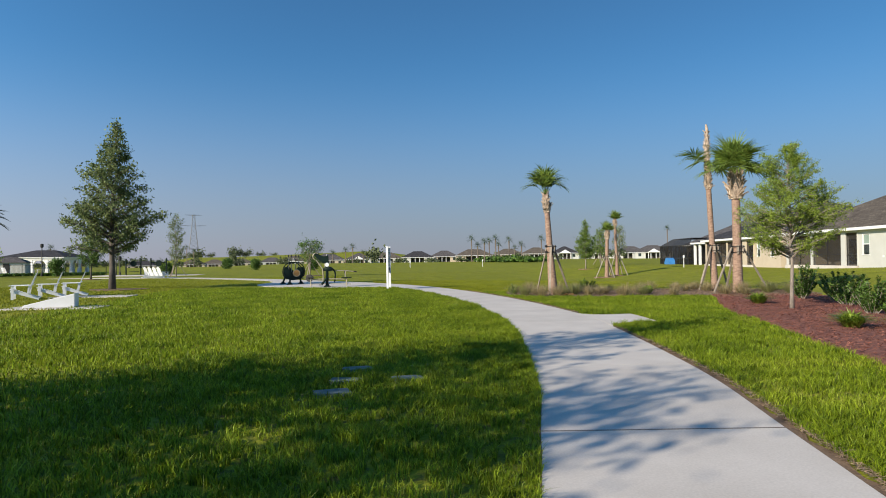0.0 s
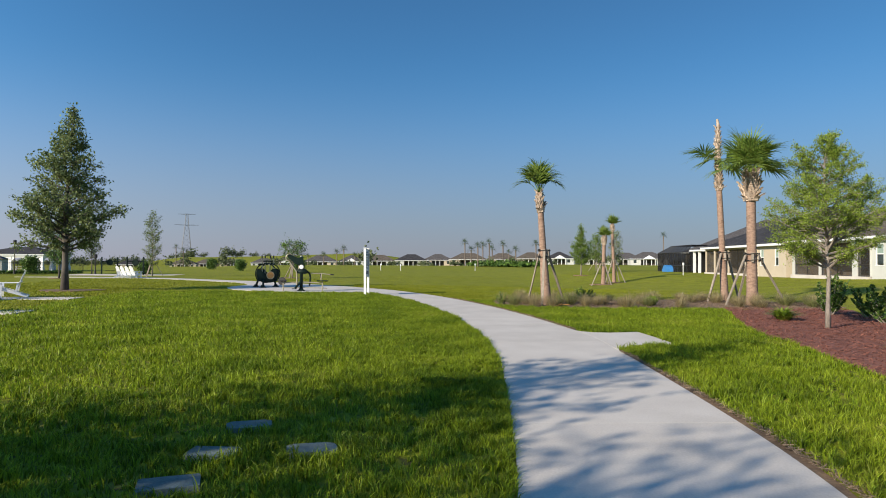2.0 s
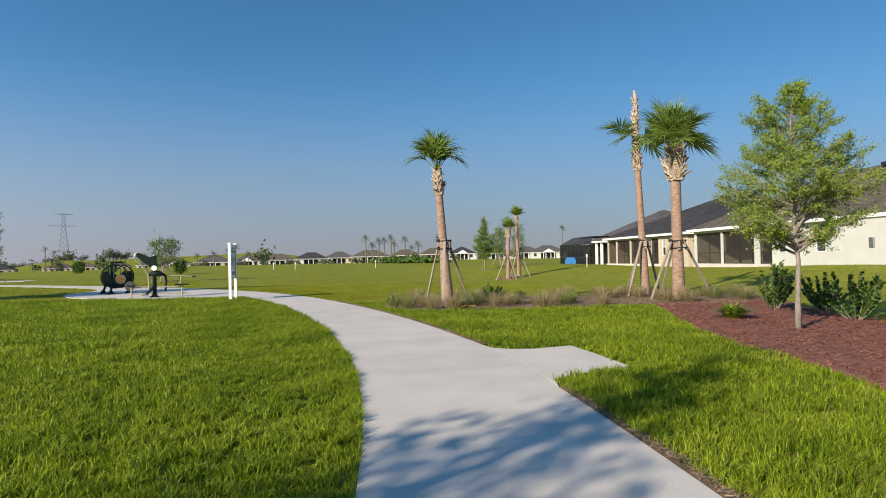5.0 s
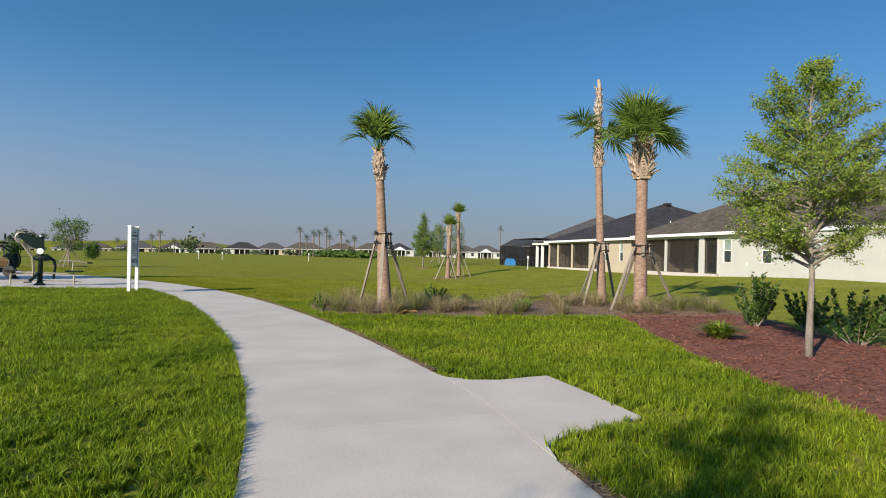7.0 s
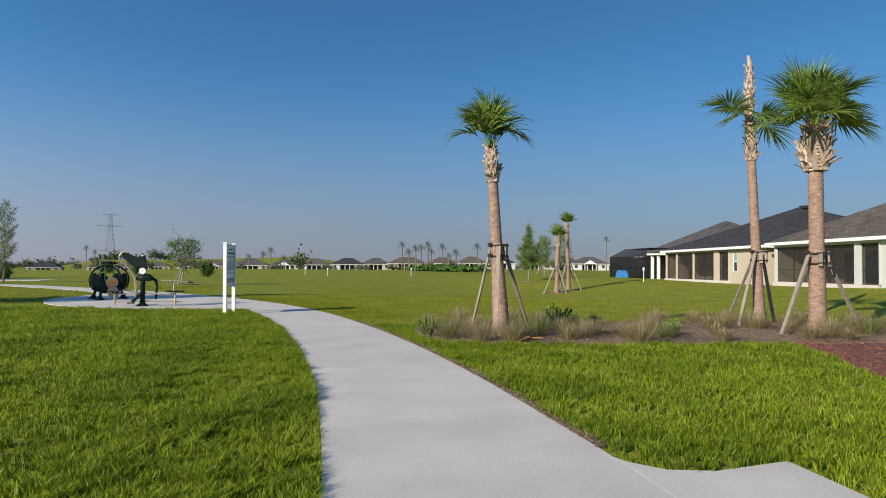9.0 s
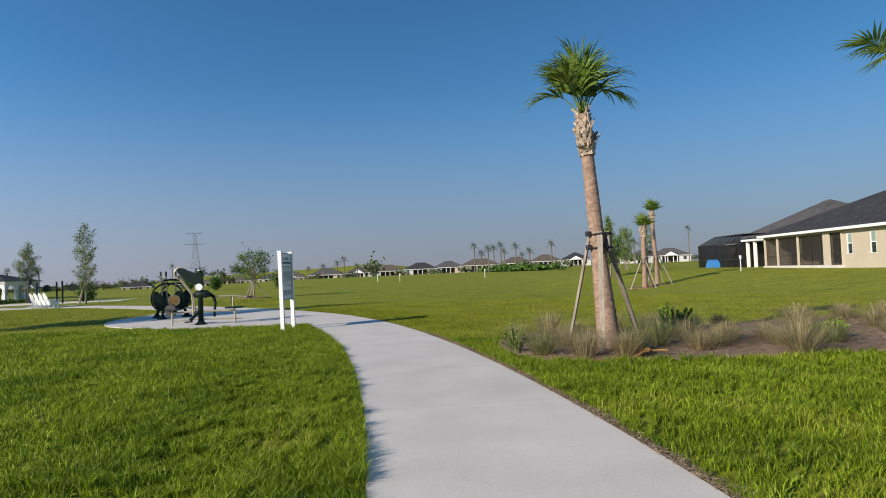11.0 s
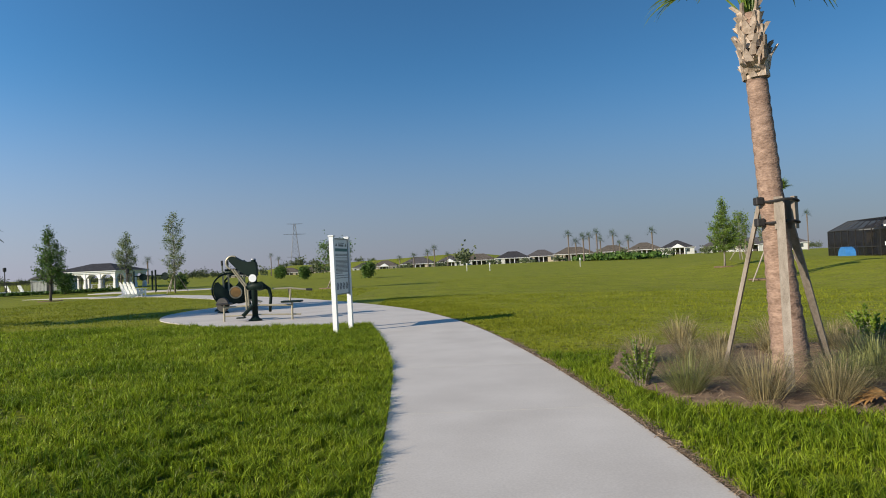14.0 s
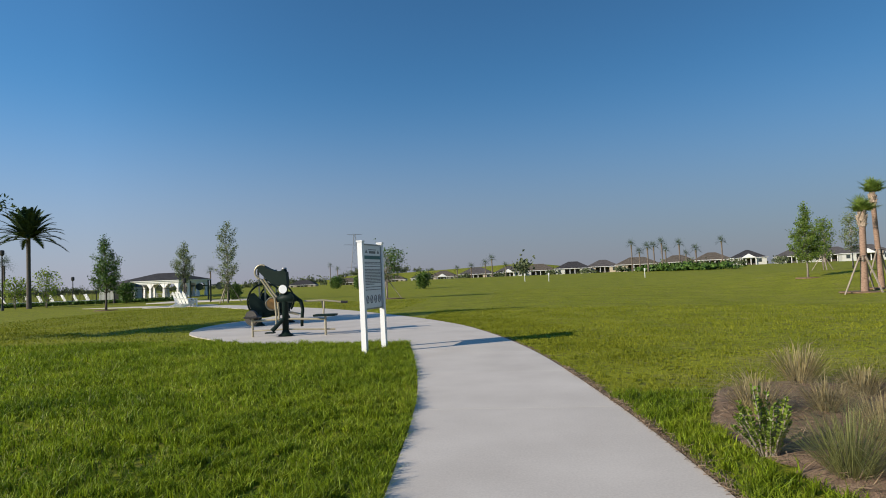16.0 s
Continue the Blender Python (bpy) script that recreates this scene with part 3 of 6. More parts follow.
def sabal(x, y, lean, heights, radii, fronds, label, group, rng_seed, stalk=0.55, blade=0.85, boot_r=(0.24, 0.17), boots=True, flop=1.0, spread=98, broad=1.0):
    """Sabal palm: ringed trunk, boots, fan leaves. heights: boots' foot, boots' head. fronds: (turn, rise) pairs."""
    rng = np.random.default_rng(rng_seed)
    z = ground_z(x, y)
    palm = thing("palm_tree", label, "palm tree", x, y, z, group=group)
    lo, hi = heights
    dx, dy = lean
    at = lambda h: (dx * h / hi, dy * h / hi, h)
    part("trunk", ring_trunk([(0, 0, -0.1), at(lo * 0.12), at(lo * 0.5), at(lo), at(hi)], [radii[0] * 1.12, radii[0], radii[0] * 0.3 + radii[1] * 0.7, radii[1], radii[1] * 0.8], rng), PALM_BARK, palm, smooth=True)
    if boots:
        part("boot_sheath", boots_mesh(at(lo), at(hi), boot_r[0], boot_r[1], max(6, round((hi - lo) / 0.085)), rng, boot_r[0] * 1.25, boot_r[0] * 0.26), PALM_BOOT, palm, "pale split leaf bases in a criss-cross")
    for turn, rise in fronds:
        droop = (0.75 + rng.random() * 0.4) * flop
        v = fan_frond(rng, stalk * (0.8 + 0.4 * rng.random()), blade * (0.85 + 0.3 * rng.random()), droop, spread, rise=rise, broad=broad)
        m = np.array(pose(*at(hi - 0.12), 0, -rise, turn))
        roll = np.array(pose(0, 0, 0, rng.normal() * 14))
        w = np.c_[v, np.ones(len(v))] @ roll.T @ m.T
        part("frond", quads("frond", w[:, :3], FROND), FROND, palm)
    return palm


def brace(palm_x, palm_y, feet, at_z, r, group):
    """Three lumber props strapped to a newly planted palm, with short battens under the straps."""
    z = ground_z(palm_x, palm_y)
    kit = thing("palm_brace", "weathered lumber props strapped round the palm trunk", "tree brace", palm_x, palm_y, z, group=group)
    for fx, fy in feet:
        d = Vector((fx - palm_x, fy - palm_y, 0))
        n = d.normalized()
        foot = Vector((d.x, d.y, ground_z(fx, fy) - z - 0.08))
        head = Vector((n.x * (r + 0.07), n.y * (r + 0.07), at_z))
        part("prop", bar(bmesh.new(), foot, head, 0.085, 0.04, n), WOOD_GREY, kit)
    for k in range(5):
        a = k * math.tau / 5 + 0.4
        c, s = math.cos(a), math.sin(a)
        part("batten", bar(bmesh.new(), ((r + 0.022) * c, (r + 0.022) * s, at_z - 0.28), ((r + 0.018) * c, (r + 0.018) * s, at_z + 0.08), 0.09, 0.04, (c, s, 0)), WOOD_GREY, kit)
    for h in (at_z - 0.2, at_z + 0.04):
        ring = [((r + 0.05) * math.cos(a), (r + 0.05) * math.sin(a), h + 0.01 * math.sin(3 * a)) for a in np.linspace(0, math.tau, 15)]
        part("strap", tube(bmesh.new(), ring, 0.016, 6, False), STRAP, kit)
    for h in (at_z - 0.2, at_z + 0.04):
        part("buckle", boxed(-r - 0.14, -r - 0.05, -0.05, 0.04, h - 0.04, h + 0.05, 0.01), STRAP, kit)
    return kit


UPRIGHT = [(0, 80), (12, 72), (350, 84), (180, 78), (172, 70), (188, 84), (205, 66), (160, 58), (90, 84), (270, 86), (300, 82), (240, 80), (60, 84), (120, 82), (215, 72), (330, 78), (5, 66), (170, 84)]
sabal(8.56, 25.3, (-0.27, 0.05), (3.45, 4.2), (0.19, 0.112), UPRIGHT, "tall sabal palm with a small trimmed crown in straw mulch", "sabal palms by the path", 11, 0.5, 0.74, (0.175, 0.12), flop=1.3, spread=58)
brace(8.5, 25.3, [(7.93, 25.72), (8.16, 24.62), (9.75, 26.6)], 2.0, 0.14, "palm braces")
FULL = [(k * 27 + 10 * (k % 3), 48 + (k * 37) % 38) for k in range(26)] + [(350, 44), (5, 34), (185, 40), (172, 30), (215, 36), (330, 30), (275, 38), (300, 26), (240, 28)]
sabal(16.48, 24.62, (-0.05, 0.0), (4.0, 5.05), (0.205, 0.165), FULL, "stout sabal palm with a full green crown", "sabal palms by the path", 12, 0.66, 0.94, (0.34, 0.20), flop=0.85, spread=92, broad=1.35)
brace(16.48, 24.62, [(15.25, 24.5), (18.2, 24.9), (16.9, 26.2)], 1.95, 0.22, "palm braces")
sabal(16.97, 27.1, (-0.26, 0.1), (4.7, 6.1), (0.155, 0.115), [(178, 20), (196, 2), (168, 34), (350, 14), (12, -8), (250, 4)], "thin sabal palm with few fronds and a bare spike", "sabal palms by the path", 13,
      0.42, 0.92, (0.165, 0.115), flop=0.7, broad=1.35)
brace(16.97, 27.1, [(17.3, 28.9), (18.2, 27.9), (15.9, 26.7)], 2.05, 0.16, "palm braces")
spike = thing("palm_spike", "bare dead crown shaft rising from the thin palm", "palm shaft", 16.71, 27.2, ground_z(16.97, 27.1) + 5.9)
part("shaft", tube(bmesh.new(), [(0, 0, 0), (0.0, 0, 0.5), (0.02, 0, 1.1), (0.03, 0, 1.6), (0.0, 0.02, 1.84)], [0.10, 0.085, 0.075, 0.07, 0.045], 9), PALM_BOOT, spike)
rs = np.random.default_rng(5)
part("husk", boots_mesh((0, 0, 0.05), (0.02, 0, 1.5), 0.115, 0.08, 9, rs, 0.24, 0.035, False), PALM_BOOT, spike)
SMALL = [(k * 41, 40 + (k * 29) % 46) for k in range(20)]
sabal(25.0, 58.0, (0.1, 0), (3.7, 4.5), (0.20, 0.16), SMALL, "sabal palm with a trimmed crown in the open lawn", "pair of sabal palms", 14, 0.34, 0.62, (0.25, 0.17), flop=0.6)
sabal(26.8, 59.6, (-0.2, 0), (4.9, 5.6), (0.17, 0.13), SMALL, "tall slim sabal palm in the open lawn", "pair of sabal palms", 15, 0.34, 0.62, (0.20, 0.14), flop=0.6)
brace(25.0, 58.0, [(23.6, 57.4), (25.2, 56.6), (26.0, 58.9)], 2.0, 0.18, "palm braces")
brace(26.8, 59.6, [(25.7, 59.2), (27.3, 58.2), (27.8, 60.6)], 2.2, 0.15, "palm braces")
for rx, ry, rr in ((25.4, 58.2, 1.5), (27.0, 59.5, 1.2)):
    bm = bmesh.new()
    prism(bm, [(rr * math.cos(a) * (1 + 0.08 * math.sin(3 * a)), rr * 0.8 * math.sin(a), ) for a in np.linspace(0, math.tau, 20)[:-1]], -0.05, 0.03)
    ob = tagged(new("mulch_ring", solid(bm, "mulch_ring", EARTH)), "ring of brown mulch round palm trunks", "mulch", kind="structure")
    ob.location = (rx, ry, ground_z(rx, ry))


# ---- trees ----
def tree(name, label, x, y, tall, bare, radius, profile, leaf, bark, trunk_r, n_limbs, n_leaves, size, seed, rise=45, group="", category="tree", sparse=0.32, droop=0.3, trunks=1, fluff=0.0, twigs=7):
    """Tapered trunk with limbs and twigs, and leaves in uneven clumps along them. profile: crown radius over its height."""
    rng = np.random.default_rng(seed)
    z = ground_z(x, y)
    t = thing(name, label, category, x, y, z, rng.random() * 360, group)
    wob = [Vector((rng.normal() * 0.012 * tall * f, rng.normal() * 0.012 * tall * f, 0)) for f in np.linspace(0, 1, 8)]
    spine = [Vector((0, 0, tall * f)) + wob[i] for i, f in enumerate(np.linspace(0, 0.97, 8))]
    spine[0].z = -0.08
    trunk = tube(bmesh.new(), spine, [trunk_r * (1.25 if i == 0 else 1) * (1 - 0.9 * (i / 7) ** 0.9) for i in range(8)], 9)
    for q in range(trunks - 1):
        a = rng.random() * math.tau
        tube(trunk, [(0, 0, -0.05), (0.12 * math.cos(a), 0.12 * math.sin(a), bare), (radius * 0.4 * math.cos(a), radius * 0.4 * math.sin(a), tall * 0.7)], [trunk_r, trunk_r * 0.7, trunk_r * 0.2], 7)
    part("trunk", trunk, bark, t, smooth=True)
    limbs = bmesh.new()
    tips = []
    spine_at = lambda h: spine[min(6, int(h / tall / 0.97 * 7))].lerp(spine[min(7, int(h / tall / 0.97 * 7) + 1)], (h / tall / 0.97 * 7) % 1)
    for i in range(n_limbs):
        f = (i + rng.random() * 0.8) / n_limbs
        h = bare + (tall * 0.96 - bare) * f ** 1.1
        ang = i * 2.399 + rng.normal() * 0.35
        cr = radius * np.interp(f, *profile) * (0.72 + 0.42 * rng.random())
        up = math.tan(radians(rise + rng.normal() * 8 + 16 * f))
        p0 = spine_at(h)
        out = Vector((math.cos(ang), math.sin(ang), 0))
        p1 = p0 + out * cr * 0.5 + Vector((0, 0, cr * 0.5 * up * 0.8))
        p2 = p0 + out * cr + Vector((0, 0, min(cr * up * 0.75, (tall - h) * 0.85)))
        r0 = max(0.006, trunk_r * 0.42 * (1 - f) + 0.006)
        tube(limbs, [p0, p1, p2], [r0, r0 * 0.6, r0 * 0.15], 5, False)
        for k in range(twigs):
            s = 0.22 + 0.78 * (k + rng.random()) / twigs
            q = p0.lerp(p1, s * 2) if s < 0.5 else p1.lerp(p2, s * 2 - 1)
            a2 = ang + rng.normal() * 0.95
            ln = cr * 0.36 * (1.15 - 0.5 * s) * (0.6 + rng.random() * 0.7)
            e = q + Vector((math.cos(a2), math.sin(a2), 0.35 * rng.normal() + 0.25)) * ln
            tube(limbs, [q, e], [r0 * 0.3, r0 * 0.1], 4, False)
            tips.append((q, e))
    part("branching", limbs, bark, t)
    tips = [(np.array(a), np.array(b)) for a, b in tips]
    wgt = (rng.random(len(tips)) ** 1.2 + 0.12) * np.array([np.linalg.norm(b - a) for a, b in tips])
    pick = rng.choice(len(tips), n_leaves, p=wgt / wgt.sum())
    A = np.array([a for a, b in tips])[pick]
    B = np.array([b for a, b in tips])[pick]
    s = rng.random((n_leaves, 1)) ** 0.8 * 1.12
    co = A + (B - A) * s + rng.normal(size=(n_leaves, 3)) * (size * (0.9 + sparse * 3) + fluff)
    me = flakes("crown", co, size * (0.6 + 0.8 * rng.random(n_leaves)), leaf, rng, droop)
    part("crown", me, leaf, t)
    return t


CONE = ([0, 0.12, 0.3, 0.6, 0.85, 1], [0.85, 1.0, 0.86, 0.5, 0.2, 0.05])
OVAL = ([0, 0.15, 0.35, 0.65, 0.9, 1], [0.6, 0.95, 1.0, 0.7, 0.35, 0.15])
FEATHER = ([0, 0.1, 0.3, 0.55, 0.8, 1], [0.8, 1.12, 1.05, 0.72, 0.42, 0.12])
SLIM = ([0, 0.2, 0.5, 0.8, 1], [0.7, 1.0, 0.95, 0.65, 0.15])
ROUND = ([0, 0.25, 0.5, 0.8, 1], [0.8, 1.0, 1.0, 0.75, 0.4])
tree("shade_tree", "large airy cone-shaped tree standing in a mulch ring", -12.7, 37.4, 9.7, 1.95, 2.28, CONE, LEAF_GREY, BARK_DARK, 0.17, 90, 17000, 0.078, 21, 26, fluff=0.02, sparse=0.08, twigs=9)
tree("young_elm", "young elm with a light green crown in the mulch bed", 12.5, 16.2, 4.85, 1.45, 1.24, FEATHER, LEAF, BARK, 0.058, 92, 62000, 0.0205, 22, 30, fluff=0.016, sparse=0.05, twigs=11)
tree("young_tree", "young green tree with a dense crown on the lawn", -23.0, 62.3, 5.4, 1.2, 1.1, CONE, LEAF_DARK, BARK_DARK, 0.08, 54, 6200, 0.062, 23, 40, "young trees on the lawn")
tree("slim_tree", "slender upright tree with sparse grey-green leaves", -17.4, 69.6, 6.6, 0.9, 0.78, SLIM, LEAF_GREY, BARK, 0.06, 60, 4600, 0.056, 24, 52, "young trees on the lawn")
tree("young_tree", "young tree beside the pavilion", -27.0, 80.8, 5.9, 1.8, 0.95, OVAL, LEAF_GREY, BARK_DARK, 0.07, 46, 4200, 0.062, 25, 45, "young trees on the lawn")
tree("crape_myrtle", "staked tree with several thin trunks", -3.45, 64.8, 3.3, 1.1, 1.35, ROUND, LEAF_DARK, BARK, 0.05, 40, 2000, 0.075, 26, 42, "young trees on the lawn", trunks=4)
tree("young_tree", "young green tree in a brown mulch ring", 28.8, 73.0, 6.2, 1.3, 1.1, CONE, LEAF_MID, BARK, 0.08, 56, 8000, 0.068, 27, 38, "young trees on the lawn")
tree("young_tree", "small pale green tree with several stems", 35.5, 84.5, 4.9, 1.2, 1.0, SLIM, LEAF_MID, BARK, 0.05, 36, 2400, 0.09, 28, 48, "young trees on the lawn", trunks=3)
tree("young_tree", "young grey-green tree behind the sabal palms", 40.0, 88.0, 5.8, 1.6, 0.9, OVAL, LEAF_GREY, BARK, 0.07, 34, 1500, 0.09, 29, 45, "young trees on the lawn")
for sx, sy, sr, seed in ((-13.2, 98.0, 0.7, 31), (-19.4, 110.0, 0.75, 32), (-4.4, 92.0, 0.8, 33), (-34.5, 83.0, 0.95, 35), (-20.4, 77.5, 0.6, 37)):
    tree("round_bush", "rounded dark green bush on the lawn", sx, sy, sr * 2, 0.15, sr * 0.85, ROUND, LEAF_DARK, BARK_DARK, 0.05, 34, 2400, 0.10, seed, 35, "round bushes", "bush")
# unseen trees beyond the walker's shoulder, added so their shade falls on the lawn and the path
tree("shade_tree", "unseen tall airy tree that shades the walk from behind", -8.4, 3.3, 9.6, 2.0, 2.1, CONE, LEAF_GREY, BARK_DARK, 0.18, 84, 3100, 0.10, 41, 24, "shade trees")
tree("shade_tree", "unseen tall airy tree that shades the walk from behind", -9.4, -1.0, 7.2, 2.0, 2.2, OVAL, LEAF_GREY, BARK_DARK, 0.16, 70, 1800, 0.11, 42, 30, "shade trees")
# low row made up to cast the solid shade on the left lawn
for i, (sx, sy, h) in enumerate(((-7.4, 4.5, 3.6), (-10.6, 3.9, 3.9), (-13.8, 3.2, 4.1), (-17.2, 2.6, 4.1), (-8.4, 1.2, 3.5), (-12.0, 0.4, 4.0))):
    tree("shade_caster", "unseen low broad tree added to shade the left lawn", sx, sy, h, 0.4, 1.6, ROUND, LEAF, BARK_DARK, 0.1, 44, 1050, 0.125, 430 + i, 30, "hedge trees")


def shrub(x, y, tall, wide, seed, leaf=LEAF_DARK, size=0.05, n=1500, label="glossy dark green shrub in red mulch", group="shrubs in the mulch bed"):
    """Uneven upright shoots from one foot, each set with leaves that point up and out."""
    rng = np.random.default_rng(seed)
    s = thing("shrub", label, "shrub", x, y, ground_z(x, y) + 0.03, group=group)
    stems = bmesh.new()
    pts, ways = [], []
    for k in range(26):
        a, r = rng.random() * math.tau, wide * (0.1 + 0.9 * rng.random() ** 0.8)
        h = tall * (0.4 + 0.65 * rng.random() ** 1.2) * (1 - 0.2 * (r / wide) ** 2)
        c, d = math.cos(a), math.sin(a)
        p0, p1, p2 = Vector((0.06 * c, 0.06 * d, -0.05)), Vector((r * 0.6 * c, r * 0.6 * d, h * 0.45)), Vector((r * c, r * d, h))
        tube(stems, [p0, p1, p2], [0.011, 0.008, 0.003], 5, False)
        for q in range(n // 26):
            f = 0.18 + 0.82 * rng.random() ** 0.8
            at = p0.lerp(p1, f * 2) if f < 0.5 else p1.lerp(p2, f * 2 - 1)
            b = rng.random() * math.tau
            way = np.array([math.cos(b), math.sin(b), 0.35 + 0.8 * rng.random()])
            way /= np.linalg.norm(way)
            pts.append(np.array(at) + way * size * 0.8)
            ways.append(way)
    part("stems", stems, BARK, s)
    pts, ways = np.array(pts), np.array(ways)
    m = len(pts)
    flat = np.cross(ways, rng.normal(size=(m, 3)) * 0.5 + np.array([0, 0, 1.0]))
    flat /= np.linalg.norm(flat, axis=1)[:, None] + 1e-9
    ln = (size * (0.7 + 0.6 * rng.random(m)))[:, None]
    v = np.stack([pts - ways * ln * 0.9, pts + flat * ln * 0.5, pts + ways * ln, pts - flat * ln * 0.5], 1)
    part("leaves", quads("leaves", v.reshape(-1, 3), leaf), leaf, s)
    return s


def tuft(x, y, tall, wide, n, seed, material, label, group, name="ornamental_grass", arch=0.5, w=0.008, category="grass"):
    """A fountain of thin arching blades."""
    rng = np.random.default_rng(seed)
    a = rng.random(n) * math.tau
    r = wide * rng.random(n) ** 0.6
    h = tall * (0.55 + 0.5 * rng.random(n)) * (1 - 0.4 * (r / wide) ** 2)
    d = np.stack([np.cos(a), np.sin(a), 0 * a], 1)
    side = np.stack([-np.sin(a), np.cos(a), 0 * a], 1) * w
    side += np.c_[rng.normal(size=(n, 2)) * w * 0.5, np.zeros(n)]
    foot = d * (0.07 * rng.random(n) * wide / 0.4)[:, None]
    mid = foot + d * (r * 0.42)[:, None] + np.c_[0 * a, 0 * a, h * 0.75]
    tip = foot + d * (r * (0.9 + arch * 0.4))[:, None] + np.c_[0 * a, 0 * a, h * (1.0 - arch * 0.35 * rng.random(n))]
    foot[:, 2] = -0.02
    v = np.empty((n, 8, 3))
    v[:, 0], v[:, 1], v[:, 2], v[:, 3] = foot - side, foot + side, mid + side * 0.8, mid - side * 0.8
    v[:, 4], v[:, 5], v[:, 6], v[:, 7] = mid - side * 0.8, mid + side * 0.8, tip + side * 0.1, tip - side * 0.1
    ob = new(name, quads(name, v.reshape(-1, 3), material))
    ob.location = (x, y, ground_z(x, y) + 0.03)
    return tagged(ob, label, category, group)

# ---- plants in the beds ----
for i, (sx, sy, h, w) in enumerate([(15.8, 20.0, 1.35, 0.62), (16.25, 18.9, 1.05, 0.6), (15.05, 17.1, 1.1, 0.6), (13.3, 14.3, 0.95, 0.6), (12.3, 12.2, 0.9, 0.55)]):
    shrub(sx, sy, h, w, 50 + i, n=1900)
shrub(10.7, 27.1, 0.62, 0.42, 60, LEAF_LIME, 0.035, 1900, "bright green leafy shrub among ornamental grasses", "shrubs in the straw bed")
shrub(6.90, 25.42, 0.5, 0.27, 61, LEAF_LIME, 0.02, 2200, "low bright green shrub at the end of the straw bed", "shrubs in the straw bed")
shrub(12.4, 24.6, 0.35, 0.3, 62, LEAF_LIME, 0.045, 600, "low bright green plant in pine straw", "shrubs in the straw bed")
for i, (sx, sy) in enumerate([(13.0, 18.4), (10.4, 11.7), (11.3, 11.2)]):
    tuft(sx, sy, 0.42, 0.5, 420, 70 + i, LEAF_LIME, "spreading yellow-green strappy plant in red mulch", "strappy plants", "strappy_plant", 0.7, 0.016, "plant")
rng = np.random.default_rng(77)
spots = [(7.2, 24.85, 0.62), (7.75, 24.35, 0.72), (8.35, 24.2, 0.6), (7.9, 25.7, 0.55), (10.0, 26.4, 0.6), (8.8, 24.7, 0.6), (10.3, 24.7, 0.55), (11.1, 24.3, 0.5), (9.7, 24.3, 0.5)]
while len(spots) < 54:
    px, py = rng.uniform(6.8, 20), rng.uniform(23, 28.5)
    if inside(PALE_BED, px, py) and all((px - a) ** 2 + (py - b) ** 2 > 0.42 for a, b, c in spots) and min((px - a) ** 2 + (py - b) ** 2 for a, b in ((8.56, 25.3), (16.48, 24.6), (16.97, 27.1))) > 0.25:
        spots.append((px, py, rng.uniform(0.4, 0.75)))
for i, (px, py, h) in enumerate(spots):
    h *= 0.95
    tuft(px, py, h, h * 1.25, 560 if i < 9 else 380, 100 + i, REED if (i * 7) % 5 else REED_GREEN, "tan arching ornamental grass clump in pine straw" if (i * 7) % 5 else "greenish arching ornamental grass clump in pine straw",
         "ornamental grasses", arch=1.0, w=0.0014 if i < 9 else 0.0024)


def litter(name, outline, n, length, width, material, label, seed):
    """Loose strips lying on a bed."""
    r = np.random.default_rng(seed)
    xs, ys = [p[0] for p in outline], [p[1] for p in outline]
    x, y = r.uniform(min(xs), max(xs), n * 2), r.uniform(min(ys), max(ys), n * 2)
    k = inside(outline, x, y)
    x, y = x[k][:n], y[k][:n]
    n = len(x)
    c = np.stack([x, y, height(x, y) + 0.055 + r.random(n) * 0.03], 1)
    a = r.random(n) * math.tau
    d = np.stack([np.cos(a), np.sin(a), r.normal(size=n) * 0.25], 1) * (length * (0.4 + r.random(n)))[:, None] / 2
    s = np.stack([-np.sin(a), np.cos(a), r.normal(size=n) * 0.3], 1) * (width * (0.5 + r.random(n)))[:, None] / 2
    v = np.stack([c - d - s, c + d - s, c + d + s, c - d + s], 1)
    return tagged(new(name, quads(name, v.reshape(-1, 3), material)), label, "mulch", kind="stuff")


litter("bark_chips", RED_BED, 34000, 0.065, 0.010, MULCH_CHIP, "loose red shredded bark chips", 81)
litter("pine_needles", PALE_BED, 26000, 0.13, 0.004, STRAW, "loose tan pine needles and dry leaves", 82)


def edge_straw():
    """Dry clippings and crumbs of thatch along the trimmed edge of the path."""
    r = np.random.default_rng(83)
    n = 9000
    y = r.uniform(1.0, 30.0, n)
    y = y[(y < 13.2) | (y > 16.8)]
    n = len(y)
    x = east(y) + np.abs(r.normal(size=n)) * 0.06 - 0.01
    c = np.stack([x, y - 0.28 * step(14, 8, y), height(x, y) + 0.028 + 0.02 * r.random(n)], 1)
    a = r.random(n) * math.tau
    d = np.stack([np.cos(a), np.sin(a), r.normal(size=n) * 0.2], 1) * (0.015 + 0.035 * r.random(n))[:, None]
    w = np.stack([-np.sin(a), np.cos(a), r.normal(size=n) * 0.3], 1) * 0.0025
    v = np.stack([c - d - w, c + d - w, c + d + w, c - d + w], 1)
    return tagged(new("edge_straw", quads("edge_straw", v.reshape(-1, 3), STRAW)), "dry grass clippings along the path edge", "clippings", kind="stuff")


edge_straw()
dead = thing("fallen_frond", "dead orange-brown palm frond lying on straw", "dead frond", 8.95, 23.95, ground_z(8.9, 24) + 0.12, 160)
part("blade", quads("blade", fan_frond(np.random.default_rng(9), 0.25, 0.42, 0.5, 80, 22), FROND_DEAD), FROND_DEAD, dead)

